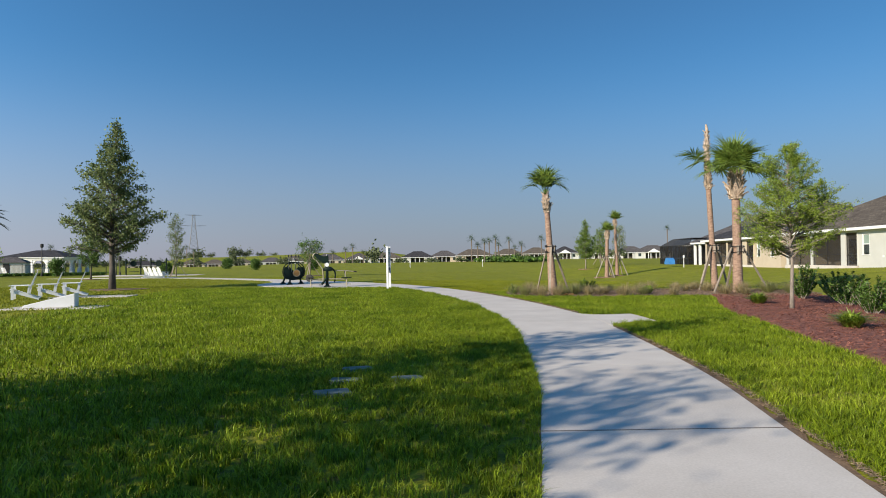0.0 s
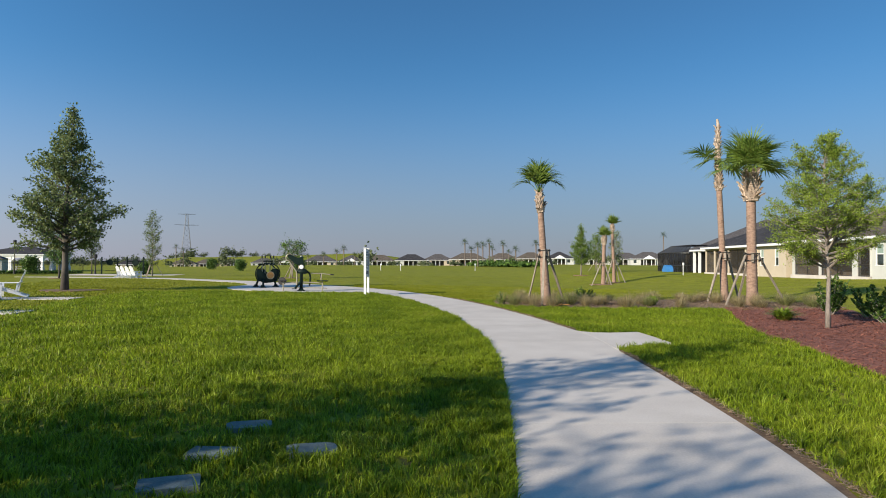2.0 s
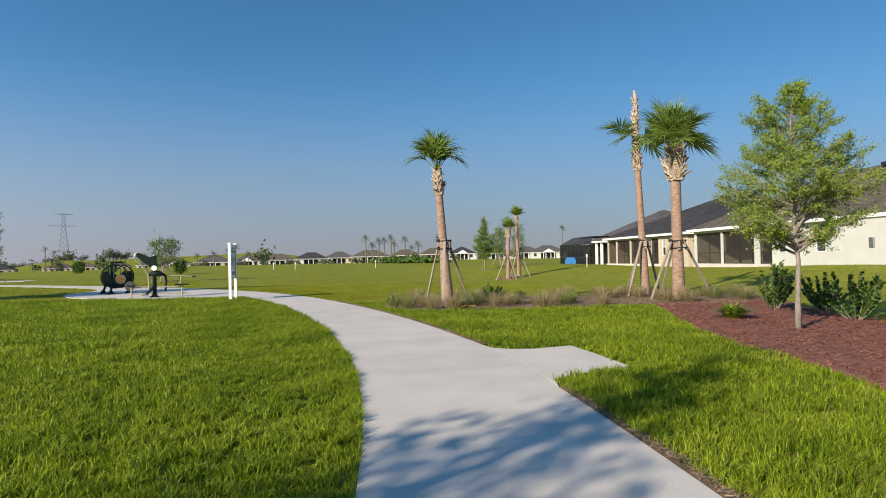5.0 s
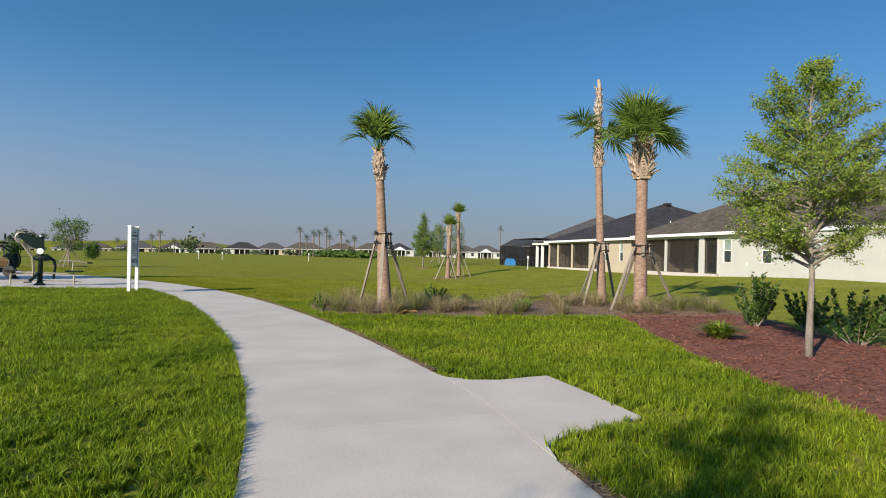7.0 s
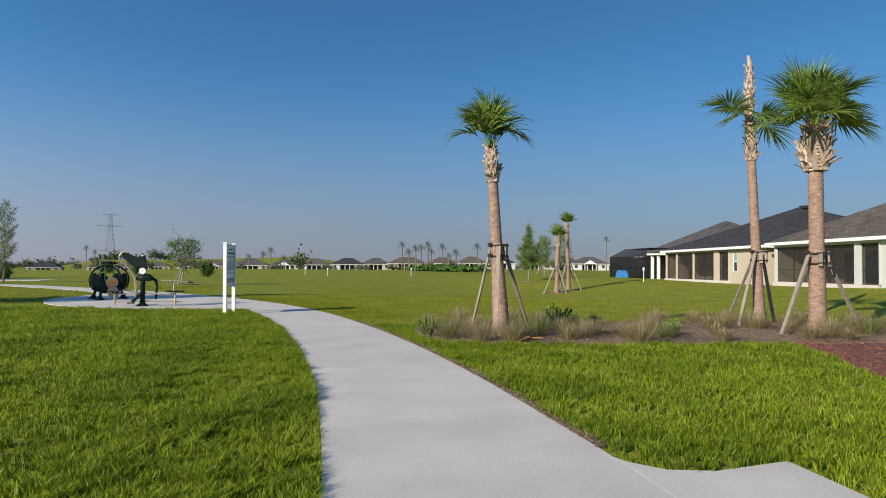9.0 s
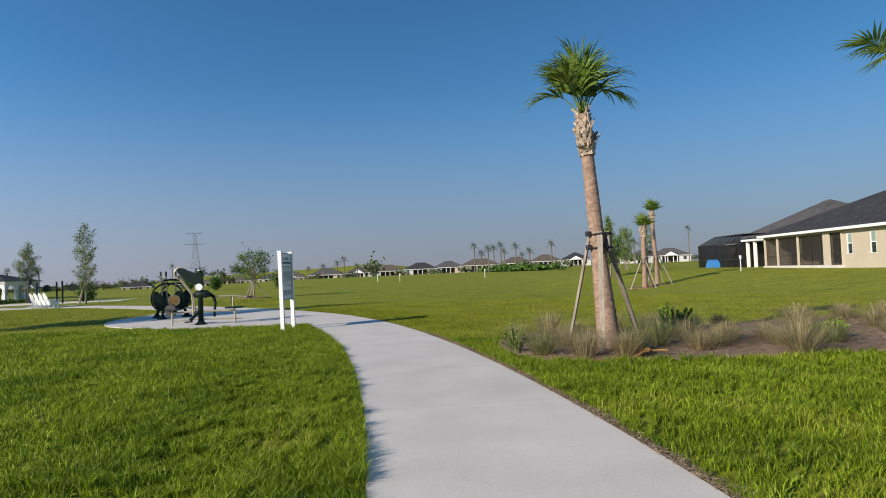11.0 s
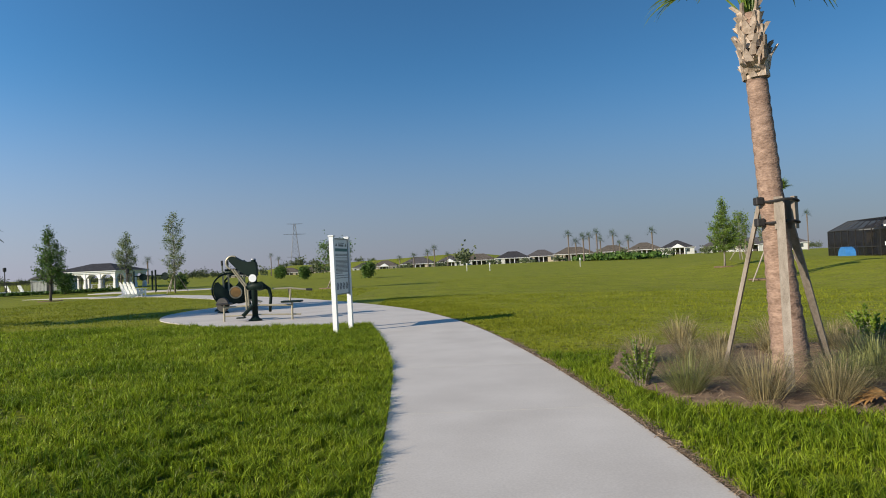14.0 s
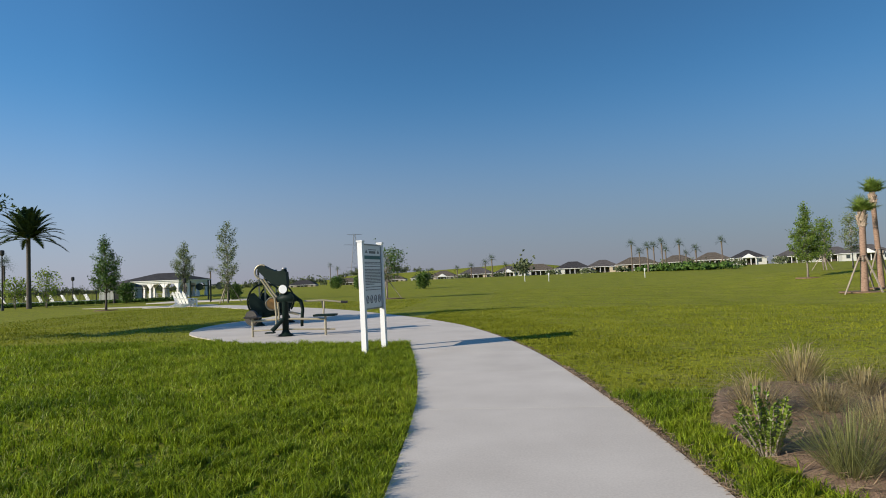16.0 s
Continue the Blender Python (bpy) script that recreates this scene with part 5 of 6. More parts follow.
# ---- distance ----
def far_woods(name, places, seed, leaf, label):
    """Distant tree masses as many leaf clumps with an uneven outline."""
    r = np.random.default_rng(seed)
    co, sz = [], []
    for x, y, w, h in places:
        z = ground_z(x, y)
        for k in range(int(5 + w / 1.6)):
            cx, ch = x + r.uniform(-w / 2, w / 2), h * r.uniform(0.45, 1.0) * (1 - 0.3 * r.random())
            n = 60
            rr = max(1.2, ch * 0.32)
            p = r.normal(size=(n, 3)) * np.array([rr * 0.6, rr * 0.6, ch * 0.2]) + np.array([cx, y + r.normal() * 4, z + ch * 0.62])
            p[:, 2] = np.maximum(p[:, 2], z + 0.1)
            co.append(p)
            sz.append(np.full(n, max(0.5, ch * 0.13)))
    co, sz = np.vstack(co), np.concatenate(sz)
    return tagged(new(name, flakes(name, co, sz, leaf, r, 0, 1.3)), label, "woods", kind="stuff")


rw = np.random.default_rng(90)
line = []
for az in np.arange(-48, -13, 0.8):
    x, y = polar(az, rw.uniform(640, 760))
    line.append((x, y, 22, rw.uniform(5, 11)))
for az in np.arange(-12, 45, 1.5):
    x, y = polar(az, rw.uniform(930, 980))
    line.append((x, y, 20, rw.uniform(5, 11)))
far_woods("far_trees", line, 91, LEAF_HAZED, "distant tree line with haze put into its leaf colour")
far_woods("hill_trees", [polar(a, 700) + (w * 1.5, h * 1.3) for a, w, h in ((-12.9, 9, 11), (-11.8, 5, 6), (-9.7, 8, 13), (-8.8, 6, 8), (-7.6, 5, 6), (-6.4, 4, 5), (-17.2, 8, 9))], 92, LEAF_HAZED, "dark round trees along the crest of the hill")
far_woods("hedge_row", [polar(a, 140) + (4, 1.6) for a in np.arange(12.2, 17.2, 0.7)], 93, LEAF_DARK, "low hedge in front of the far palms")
far_woods("house_shrubs", [polar(a, 238) + (4, h) for a, h in ((-6.6, 5), (-3.4, 3), (-0.2, 3.5), (1.9, 9), (4.6, 2.5), (7.4, 3), (10.2, 2.5), (13.0, 4), (15.8, 4), (18.6, 3), (21.4, 4), (24.4, 5), (-10.4, 6), (-14.2, 5))], 94, LEAF_HAZED,
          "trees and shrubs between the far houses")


def far_palm(az, dist, tall, seed):
    """A distant sabal palm: trunk and a ball of drooping fans."""
    r = np.random.default_rng(seed)
    x, y = polar(az, dist)
    p = thing("palm_tree", "distant sabal palm with a small round crown", "palm tree", x, y, ground_z(x, y), group="far palms")
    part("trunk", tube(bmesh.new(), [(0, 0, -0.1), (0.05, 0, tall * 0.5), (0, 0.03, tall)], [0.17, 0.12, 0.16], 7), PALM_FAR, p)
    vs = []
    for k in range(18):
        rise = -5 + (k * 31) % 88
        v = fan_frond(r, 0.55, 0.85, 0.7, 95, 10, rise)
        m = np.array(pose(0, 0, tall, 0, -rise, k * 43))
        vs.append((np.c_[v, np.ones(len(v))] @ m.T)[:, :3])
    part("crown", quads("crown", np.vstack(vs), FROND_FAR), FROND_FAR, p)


for i, (az, dist, tall) in enumerate([(10.9, 150, 5.6), (11.5, 152, 3.9), (12.1, 138, 4.5), (12.6, 150, 5.0), (13.2, 143, 5.4), (13.5, 155, 4.2), (14.5, 143, 5.0), (15.7, 143, 3.8), (17.6, 150, 5.4), (15.1, 190, 4),
                                     (-0.5, 156, 4.0), (-1.1, 165, 3.3), (-2.3, 165, 2.6), (0.6, 170, 2.6), (-3.6, 190, 2.8), (24.5, 160, 5.2), (28.9, 190, 9.0), (-14.6, 230, 7), (-14.0, 235, 6), (-23.5, 150, 4.5), (-25.5, 160, 4.8), (-35.6, 95, 4.6)]):
    far_palm(az, dist, tall, 200 + i)


def pylon():
    """Lattice power pylon with three cross-arms."""
    x, y = -160.0, 712.0
    p = thing("power_pylon", "distant grey lattice power pylon on the hill", "pylon", x, y, ground_z(x, y), 15)
    bm = bmesh.new()
    H = 51.0
    wid = lambda z: 5.2 * (1 - z / H) ** 1.3 + 1.1
    lv = np.linspace(0, H, 11)
    cor = ((1, 1), (-1, 1), (-1, -1), (1, -1))
    for a, b in zip(lv, lv[1:]):
        for k in range(4):
            (sx, sy), (tx, ty) = cor[k], cor[(k + 1) % 4]
            bar(bm, (sx * wid(a), sy * wid(a), a), (sx * wid(b), sy * wid(b), b), 0.34, 0.34)
            bar(bm, (sx * wid(a), sy * wid(a), a), (tx * wid(b), ty * wid(b), b), 0.16, 0.16)
            bar(bm, (tx * wid(a), ty * wid(a), a), (sx * wid(b), sy * wid(b), b), 0.07, 0.07)
            bar(bm, (sx * wid(b), sy * wid(b), b), (tx * wid(b), ty * wid(b), b), 0.07, 0.07)
    part("tower", bm, GALVANISED, p)
    for z, r in ((39.0, 12.0), (50.4, 8.5), (14.0, 9.0)):
        am = bmesh.new()
        for s in (-1, 1):
            bar(am, (0, s * 0.5, z), (r, 0, z + 0.6), 0.3, 0.3)
            bar(am, (0, s * 0.5, z), (-r, 0, z + 0.6), 0.3, 0.3)
        bar(am, (0, 0, z + 1.2), (r, 0, z + 0.4), 0.1, 0.1)
        bar(am, (0, 0, z + 1.2), (-r, 0, z + 0.4), 0.1, 0.1)
        part("cross_arm", am, GALVANISED, p)


pylon()


def date_palm(x, y, tall, seed):
    """Date palm: trunk and long feather leaves in a round head."""
    r = np.random.default_rng(seed)
    p = thing("date_palm", "large date palm with long dark feathery fronds", "palm tree", x, y, ground_z(x, y))
    part("trunk", tube(bmesh.new(), [(0, 0, -0.1), (0, 0, tall * 0.5), (0, 0, tall), (0, 0, tall + 0.5)], [0.24, 0.18, 0.18, 0.17], 10), BARK_DARK, p)
    for k in range(64):
        az, el = k * 2.399, radians(88 - 92 * (k / 63) ** 1.1 + r.normal() * 4)
        ln = 3.4 + r.normal() * 0.25
        d = np.array([math.cos(az), math.sin(az), 0])
        side = np.array([-math.sin(az), math.cos(az), 0])
        pts = []
        for s in np.linspace(0, 1, 9):
            bend = el - s * s * 0.32
            pts.append(np.array([0, 0, tall + 0.3]) + d * ln * s * math.cos(el - s * 0.15) + np.array([0, 0, ln * s * math.sin(bend)]))
        v = []
        for a, b in zip(pts, pts[1:]):
            w = side * 0.03
            v += [a - w, a + w, b + w, b - w]
        for q in range(40):
            s = 0.12 + 0.88 * q / 40
            i = min(7, int(s * 8))
            b0 = pts[i] + (pts[i + 1] - pts[i]) * (s * 8 - i)
            along = pts[i + 1] - pts[i]
            along = along / np.linalg.norm(along)
            for sg in (-1, 1):
                lf = 0.55 * math.sin(math.pi * min(0.95, s * 0.8 + 0.15))
                tip = b0 + (side * sg * 0.75 + along * 0.7 + np.array([0, 0, 0.12])) * lf
                w = along * 0.06
                v += [b0 - w, b0 + w, tip + w * 0.2, tip - w * 0.2]
        part("frond", quads("frond", np.array(v), FROND_DARK), FROND_DARK, p)
    return p


date_palm(-39.95, 76.2, 6.3, 301)
for i, (bx, by, h) in enumerate(((-39.4, 77.8, 3.3), (-42.0, 77.0, 2.6))):
    tree("flowering_shrub", "loose tall shrub beside the pool fence", bx, by, h, 0.5, 1.1, ROUND, LEAF, BARK, 0.05, 26, 900, 0.11, 310 + i, 45, "shrubs by the pool fence", "shrub", trunks=3)


def pool_fence():
    f = thing("pool_fence", "black metal picket fence round the pool", "fence", -48.0, 82.0, ground_z(-48, 82), 22)
    for k in range(9):
        part("post", boxed(k * 2.3 - 0.04, k * 2.3 + 0.04, -0.04, 0.04, 0, 1.5), BRONZE, f)
    for k in range(8):
        bm = bmesh.new()
        box(bm, k * 2.3 + 0.04, k * 2.3 + 2.26, -0.02, 0.02, 1.36, 1.4)
        box(bm, k * 2.3 + 0.04, k * 2.3 + 2.26, -0.02, 0.02, 0.12, 0.16)
        for j in range(1, 18):
            xx = k * 2.3 + j * 2.3 / 18
            box(bm, xx - 0.01, xx + 0.01, -0.01, 0.01, 0.16, 1.36)
        part("panel", bm, BRONZE, f)
    kerb = thing("hedge", "dark clipped hedge at the foot of the pool fence", "hedge", -48.0, 81.3, ground_z(-48, 82), 22)
    r = np.random.default_rng(320)
    pts = np.c_[r.uniform(0, 18.5, 5000), r.normal(size=5000) * 0.22, r.random(5000) * 0.38]
    part("leaves", flakes("leaves", pts, 0.13, LEAF_DARK, r), LEAF_DARK, kerb)
    part("twigs", boxed(0, 18.5, -0.1, 0.1, -0.05, 0.2, 0.02), BARK_DARK, kerb)


pool_fence()


def lounger(x, y, turn, group):
    c = thing("sun_lounger", "white slatted sun lounger with a raised back", "sun lounger", x, y, ground_z(x, y), turn, group)
    fr = bmesh.new()
    for s in (-0.3, 0.3):
        bar(fr, (0, s, 0.33), (1.3, s, 0.33), 0.05, 0.06)
    part("frame", fr, VINYL, c)
    for lx in (0.1, 1.25):
        for s in (-0.3, 0.3):
            part("leg", boxed(lx - 0.025, lx + 0.025, s - 0.025, s + 0.025, 0, 0.31), VINYL, c)
    seat, back = bmesh.new(), bmesh.new()
    for k in range(10):
        box(seat, 0.02 + k * 0.128, 0.12 + k * 0.128, -0.29, 0.29, 0.362, 0.38)
        bar(back, (-0.02 - k * 0.04, -0.29, 0.40 + k * 0.075), (-0.02 - k * 0.04, 0.29, 0.40 + k * 0.075), 0.02, 0.065)
    part("seat", seat, VINYL, c)
    part("backrest", back, VINYL, c)


for k in range(13):
    lounger(-51.5 + 0.72 * k, 87.0 + 1.0 * (k % 4), 55 + 9 * (k % 3), "pool loungers")
hut = thing("pool_house", "small white pool house with a grey roof", "small building", -53.6, 111.0, ground_z(-53, 111), 10)
part("wall", boxed(-2.6, 2.6, 0, 3, -0.2, 2.1), STUCCO_WHITE, hut)
part("roof", hip_roof(-2.6, 2.6, 0, 3, 2.1, 0.9, 0.3), ROOF_GREY, hut)
part("door", boxed(-0.45, 0.45, -0.03, 0.0, 0, 1.95), BRONZE, hut)


def street_lamp(x, y, tall, head=True):
    p = thing("lamp_post", "dark lamp post with a small cylindrical head", "lamp post", x, y, ground_z(x, y), group="lamp posts")
    part("base", tube(bmesh.new(), [(0, 0, 0), (0, 0, 0.5)], [0.14, 0.1], 10), BRONZE, p)
    part("pole", tube(bmesh.new(), [(0, 0, 0.5), (0, 0, tall)], [0.065, 0.05], 8), BRONZE, p)
    part("head", tube(bmesh.new(), [(0, 0, tall), (0, 0, tall + 0.1), (0, 0, tall + 0.45), (0, 0, tall + 0.5)], [0.09, 0.19, 0.19, 0.1], 10), BRONZE, p)


for lx, ly, lt in ((-47.3, 92.5, 2.8), (-36.8, 84.5, 3.5), (-39.6, 72.6, 4.9), (-26.0, 79.0, 1.8)):
    street_lamp(lx, ly, lt)

# ---- exercise pad, sign, lawn furniture ----
def sign():
    """Information board between two white posts, beside the path."""
    s = thing("information_sign", "white framed exercise instruction board on two white posts", "sign", 2.17, 32.44, 0.0, -10.9)
    # along local +y from post to post; the face looks along +x
    ln = 1.01
    for y, lean in ((0.0, -0.03), (ln, -0.03)):
        bm = bmesh.new()
        bar(bm, (0, y, -0.1), (lean, y, 2.20), 0.10, 0.10, (1, 0, 0))
        p = part("post", bm, VINYL, s)
        cap = bmesh.new()
        box(cap, lean - 0.065, lean + 0.065, y - 0.065, y + 0.065, 2.20, 2.225)
        v = [cap.verts.new((lean + i * 0.06, y + j * 0.06, 2.226)) for i, j in ((-1, -1), (1, -1), (1, 1), (-1, 1))]
        t = cap.verts.new((lean, y, 2.238))
        for k in range(4):
            cap.faces.new((v[k], v[(k + 1) % 4], t))
        part("cap", cap, VINYL, p)
    panel = part("panel", boxed(-0.035, 0.0, 0.055, ln - 0.055, 0.86, 2.17), SIGN_FACE, s, "pale grey printed panel")
    part("panel_frame", ring_frame(0.055, ln - 0.055, 0.86, 2.17, -0.042, 0.008, 0.028), GREY_METAL, panel)
    ink = bmesh.new()
    rr = np.random.default_rng(8)
    z = 1.80
    while z > 1.22:
        y = 0.10
        end = ln - 0.10 - 0.35 * (rr.random() < 0.25)
        while y < end:
            w = 0.03 + 0.09 * rr.random()
            box(ink, 0.0, 0.002, y, min(y + w, end), z - 0.008, z + 0.008)
            y += w + 0.014
        z -= 0.030 if rr.random() > 0.2 else 0.055
    part("print", ink, SIGN_INK, panel, "rows of small dark print")
    band = bmesh.new()
    box(band, 0.0, 0.002, 0.10, ln - 0.10, 1.865, 1.935)
    part("title_band", band, SIGN_TEAL, panel, "dark teal title band")
    head = bmesh.new()
    for y0, y1, z0, z1 in ((0.34, 0.67, 1.98, 2.03), (0.30, 0.71, 2.05, 2.065)):
        box(head, 0.0, 0.002, y0, y1, z0, z1)
    for c in (0.2, 0.81):
        vs = [head.verts.new((0.002, c + a, 2.02 + b)) for a, b in ((-0.07, -0.035), (0.07, -0.035), (0.0, 0.04))]
        head.faces.new(vs)
    part("heading", head, SIGN_INK, panel)
    figs = bmesh.new()
    for k in range(4):
        c = 0.2 + 0.2 * k
        ring = [(0.004, c + 0.055 * math.cos(a), 1.06 + 0.075 * math.sin(a)) for a in np.linspace(0, math.tau, 13)]
        tube(figs, ring, 0.008, 4, False)
        bar(figs, (0.003, c - 0.03, 1.02), (0.003, c + 0.03, 1.10), 0.014, 0.004, (1, 0, 0))
    part("diagrams", figs, SIGN_INK, panel)


def ring_frame(y0, y1, z0, z1, x0, x1, t):
    bm = bmesh.new()
    box(bm, x0, x1, y0, y1, z0, z0 + t)
    box(bm, x0, x1, y0, y1, z1 - t, z1)
    box(bm, x0, x1, y0, y0 + t, z0 + t, z1 - t)
    box(bm, x0, x1, y1 - t, y1, z0 + t, z1 - t)
    return bm


sign()


def disc(cx, cy, cz, r, t, axis, sides=28):
    a = Vector(axis).normalized()
    c = Vector((cx, cy, cz))
    bm = bmesh.new()
    return tube(bm, [c - a * t / 2, c - a * t / 2 * 0.6, c + a * t / 2 * 0.6, c + a * t / 2], [r * 0.94, r, r, r * 0.94], sides)


def flange(x, y):
    return tube(bmesh.new(), [(x, y, 0.0), (x, y, 0.03), (x, y, 0.08), (x, y, 0.16)], [0.20, 0.20, 0.12, 0.085], 16)


def press_station():
    """Outdoor exercise machine: a post with a curved shield, a dial, arms and a low double bench."""
    m = thing("exercise_machine", "dark green exercise station with beige bars and seats", "exercise machine", -1.0, 36.9, 0.022, 0, "exercise machines")
    part("post", tube(bmesh.new(), [(0, 0, 0.0), (0, 0, 1.72), (0, 0, 1.8)], [0.085, 0.085, 0.06], 14), GREEN_METAL, m, smooth=True)
    part("foot_flange", flange(0, 0), GREEN_METAL, m)
    part("post_cap", tube(bmesh.new(), [(0, 0, 1.8), (0, 0, 1.84)], [0.075, 0.06], 12), GREY_METAL, m)
    dial = part("dial", disc(0, -0.12, 1.26, 0.13, 0.05, (0, 1, 0)), GREEN_METAL, m)
    part("dial_face", disc(0, -0.147, 1.26, 0.115, 0.012, (0, 1, 0)), VINYL, dial, "pale round dial face")
    # curved shield, swept back from the post
    sh = bmesh.new()
    prof = [(-0.72, 1.86), (-0.66, 1.92), (-0.56, 1.92), (-0.40, 1.83), (-0.20, 1.75), (0.0, 1.76), (0.08, 1.72), (0.10, 1.34), (0.03, 1.31), (-0.22, 1.37), (-0.42, 1.50), (-0.56, 1.64), (-0.68, 1.76)]
    prism(sh, prof, -0.11, 0.11)
    ob = part("shield", sh, GREEN_METAL, m, "curved dark green shield panel")
    ob.rotation_euler = (radians(90), 0, 0)
    hoop = [(-0.60 + 0.19 * math.cos(a), -0.08, 1.74 + 0.19 * math.sin(a)) for a in np.linspace(radians(60), radians(250), 12)]
    part("hoop", tube(bmesh.new(), hoop, 0.028, 8), TAN_METAL, m)
    for y in (-0.09, 0.12):
        part("arm_bar", tube(bmesh.new(), [(-0.62, y, 1.55), (-0.25, y, 1.02), (-0.22, y, 0.6), (-0.22, y, 0.3)], 0.03, 8), TAN_METAL, m)
    part("arm_bar", tube(bmesh.new(), [(-0.12, 0.06, 1.4), (-0.18, 0.06, 0.9)], 0.025, 8), TAN_METAL, m)
    part("hub", disc(0.16, 0.0, 1.02, 0.13, 0.2, (0, 1, 0)), GREEN_METAL, m)
    part("hub_housing", tube(bmesh.new(), [(-0.22, 0, 0.98), (0, 0, 1.02), (0.2, 0, 1.02), (0.34, 0, 0.98)], [0.07, 0.13, 0.14, 0.06], 12), GREEN_METAL, m, smooth=True)
    swing = [(0.3, 0.05, 1.0), (0.42, 0.05, 0.92), (0.47, 0.05, 0.7), (0.44, 0.05, 0.42), (0.42, 0.1, 0.25)]
    part("swing_arm", tube(bmesh.new(), swing, [0.06, 0.055, 0.045, 0.045, 0.04], 10), GREEN_METAL, m, smooth=True)
    lever = part("lever", tube(bmesh.new(), [(0.5, 0.1, 0.92), (1.02, 0.14, 0.92), (1.5, 0.16, 0.86)], 0.024, 8), TAN_METAL, m)
    part("grip", tube(bmesh.new(), [(1.5, 0.16, 0.86), (1.68, 0.17, 0.85)], 0.035, 8), BLACK, lever)
    part("grip", tube(bmesh.new(), [(1.0, 0.14, 0.9), (1.02, 0.14, 0.7)], 0.04, 8), BLACK, lever)
    # benches on either side
    for sx, w in ((-0.92, 0.2), (1.1, 0.3)):
        part("seat", boxed(sx - w, sx + w, -0.16, 0.2, 0.50, 0.555, 0.02), BRONZE if sx < 0 else GREEN_METAL, m)
        part("seat_post", tube(bmesh.new(), [(sx, 0, 0.5), (sx, 0, 0.0)], 0.032, 8), TAN_METAL, m)
    part("pad", disc(-1.0, 0.15, 0.5, 0.21, 0.09, (0.25, 1, 0)), BRONZE, m, "round dark brown pad")
    part("back_support", tube(bmesh.new(), [(1.02, 0.1, 0.5), (1.04, 0.12, 0.9)], 0.025, 8), TAN_METAL, m)
    part("stretcher", tube(bmesh.new(), [(-0.92, 0, 0.42), (0, 0, 0.46), (1.1, 0, 0.42)], 0.032, 8), TAN_METAL, m)
    part("stretcher", tube(bmesh.new(), [(-0.92, 0, 0.16), (0, 0, 0.18), (1.35, 0.05, 0.14)], 0.022, 8), TAN_METAL, m)
    ped = part("pedal", tube(bmesh.new(), [(-0.02, -0.1, 0.46), (-0.3, -0.22, 0.16)], [0.05, 0.065], 8), GREEN_METAL, m)
    part("pedal_plate", boxed(-0.46, -0.22, -0.34, -0.14, 0.10, 0.135, 0.01), GREEN_METAL, ped)


press_station()


def wheel_station():
    """Elliptical machine: two hooped side frames with disc guards, flywheel and upright handles."""
    m = thing("exercise_machine", "dark green elliptical machine with round hoops and disc guards", "exercise machine", -3.25, 41.75, 0.022, 12, "exercise machines")
    for x, y in ((-0.32, -0.55), (0.55, 0.6), (-0.6, 0.65)):
        part("foot_flange", flange(x, y), GREEN_METAL, m)
        part("leg", tube(bmesh.new(), [(x, y, 0.1), (x * 0.8, y * 0.7, 0.45)], 0.06, 10), GREEN_METAL, m)
    for cx, cy in ((-0.12, -0.3), (0.16, 0.35)):
        ring = [(cx + 0.6 * math.cos(a), cy, 0.82 + 0.6 * math.sin(a)) for a in np.linspace(radians(-35), radians(215), 26)]
        part("hoop", tube(bmesh.new(), ring, 0.032, 8), GREEN_METAL, m, smooth=True)
        guard = bmesh.new()
        prof = [(0.56 * math.cos(a), 0.56 * math.sin(a)) for a in np.linspace(radians(150), radians(390), 26)]
        prof += [(0.38, 0.30), (0.22, 0.12), (0.0, -0.06), (-0.22, 0.12), (-0.38, 0.30)]
        prism(guard, prof, -0.03, 0.03)
        ob = part("disc_guard", guard, GREEN_METAL, m, "dark half-disc guard")
        ob.rotation_euler = (radians(90), 0, 0)
        ob.location = (cx, cy, 0.82)
    fw = part("flywheel", disc(0.12, -0.42, 0.72, 0.19, 0.09, (0, 1, 0)), ORANGE, m, "orange flywheel cover")
    part("flywheel_rim", tube(bmesh.new(), [(0.12 + 0.21 * math.cos(a), -0.45, 0.72 + 0.21 * math.sin(a)) for a in np.linspace(0, math.tau, 25)], 0.022, 6, False), TAN_METAL, fw)
    for x, y in ((-0.32, -0.2), (-0.15, -0.1), (0.16, 0.3), (0.34, 0.4)):
        h = part("handle", tube(bmesh.new(), [(x, y, 0.5), (x * 1.05, y, 1.2), (x * 1.1, y - 0.05, 1.74)], 0.03, 8), TAN_METAL, m)
        part("grip", tube(bmesh.new(), [(x * 1.1, y - 0.05, 1.72), (x * 1.12, y - 0.06, 1.90)], 0.036, 8), BLACK, h)
    part("crossbar", tube(bmesh.new(), [(-0.25, -0.25, 1.54), (0.0, 0, 1.56), (0.28, 0.3, 1.54)], 0.04, 8), GREEN_METAL, m)
    part("axle", tube(bmesh.new(), [(-0.6, -0.3, 0.45), (0, 0, 0.5), (0.6, 0.35, 0.45)], 0.055, 8), GREEN_METAL, m)
    for s in (-1, 1):
        part("footboard", boxed(-0.55, 0.55, s * 0.3 - 0.08, s * 0.3 + 0.08, 0.36, 0.41, 0.015), GREEN_METAL, m)
        part("link", tube(bmesh.new(), [(0.5, s * 0.3, 0.42), (1.0, s * 0.3, 0.3)], 0.025, 6), TAN_METAL, m)


wheel_station()


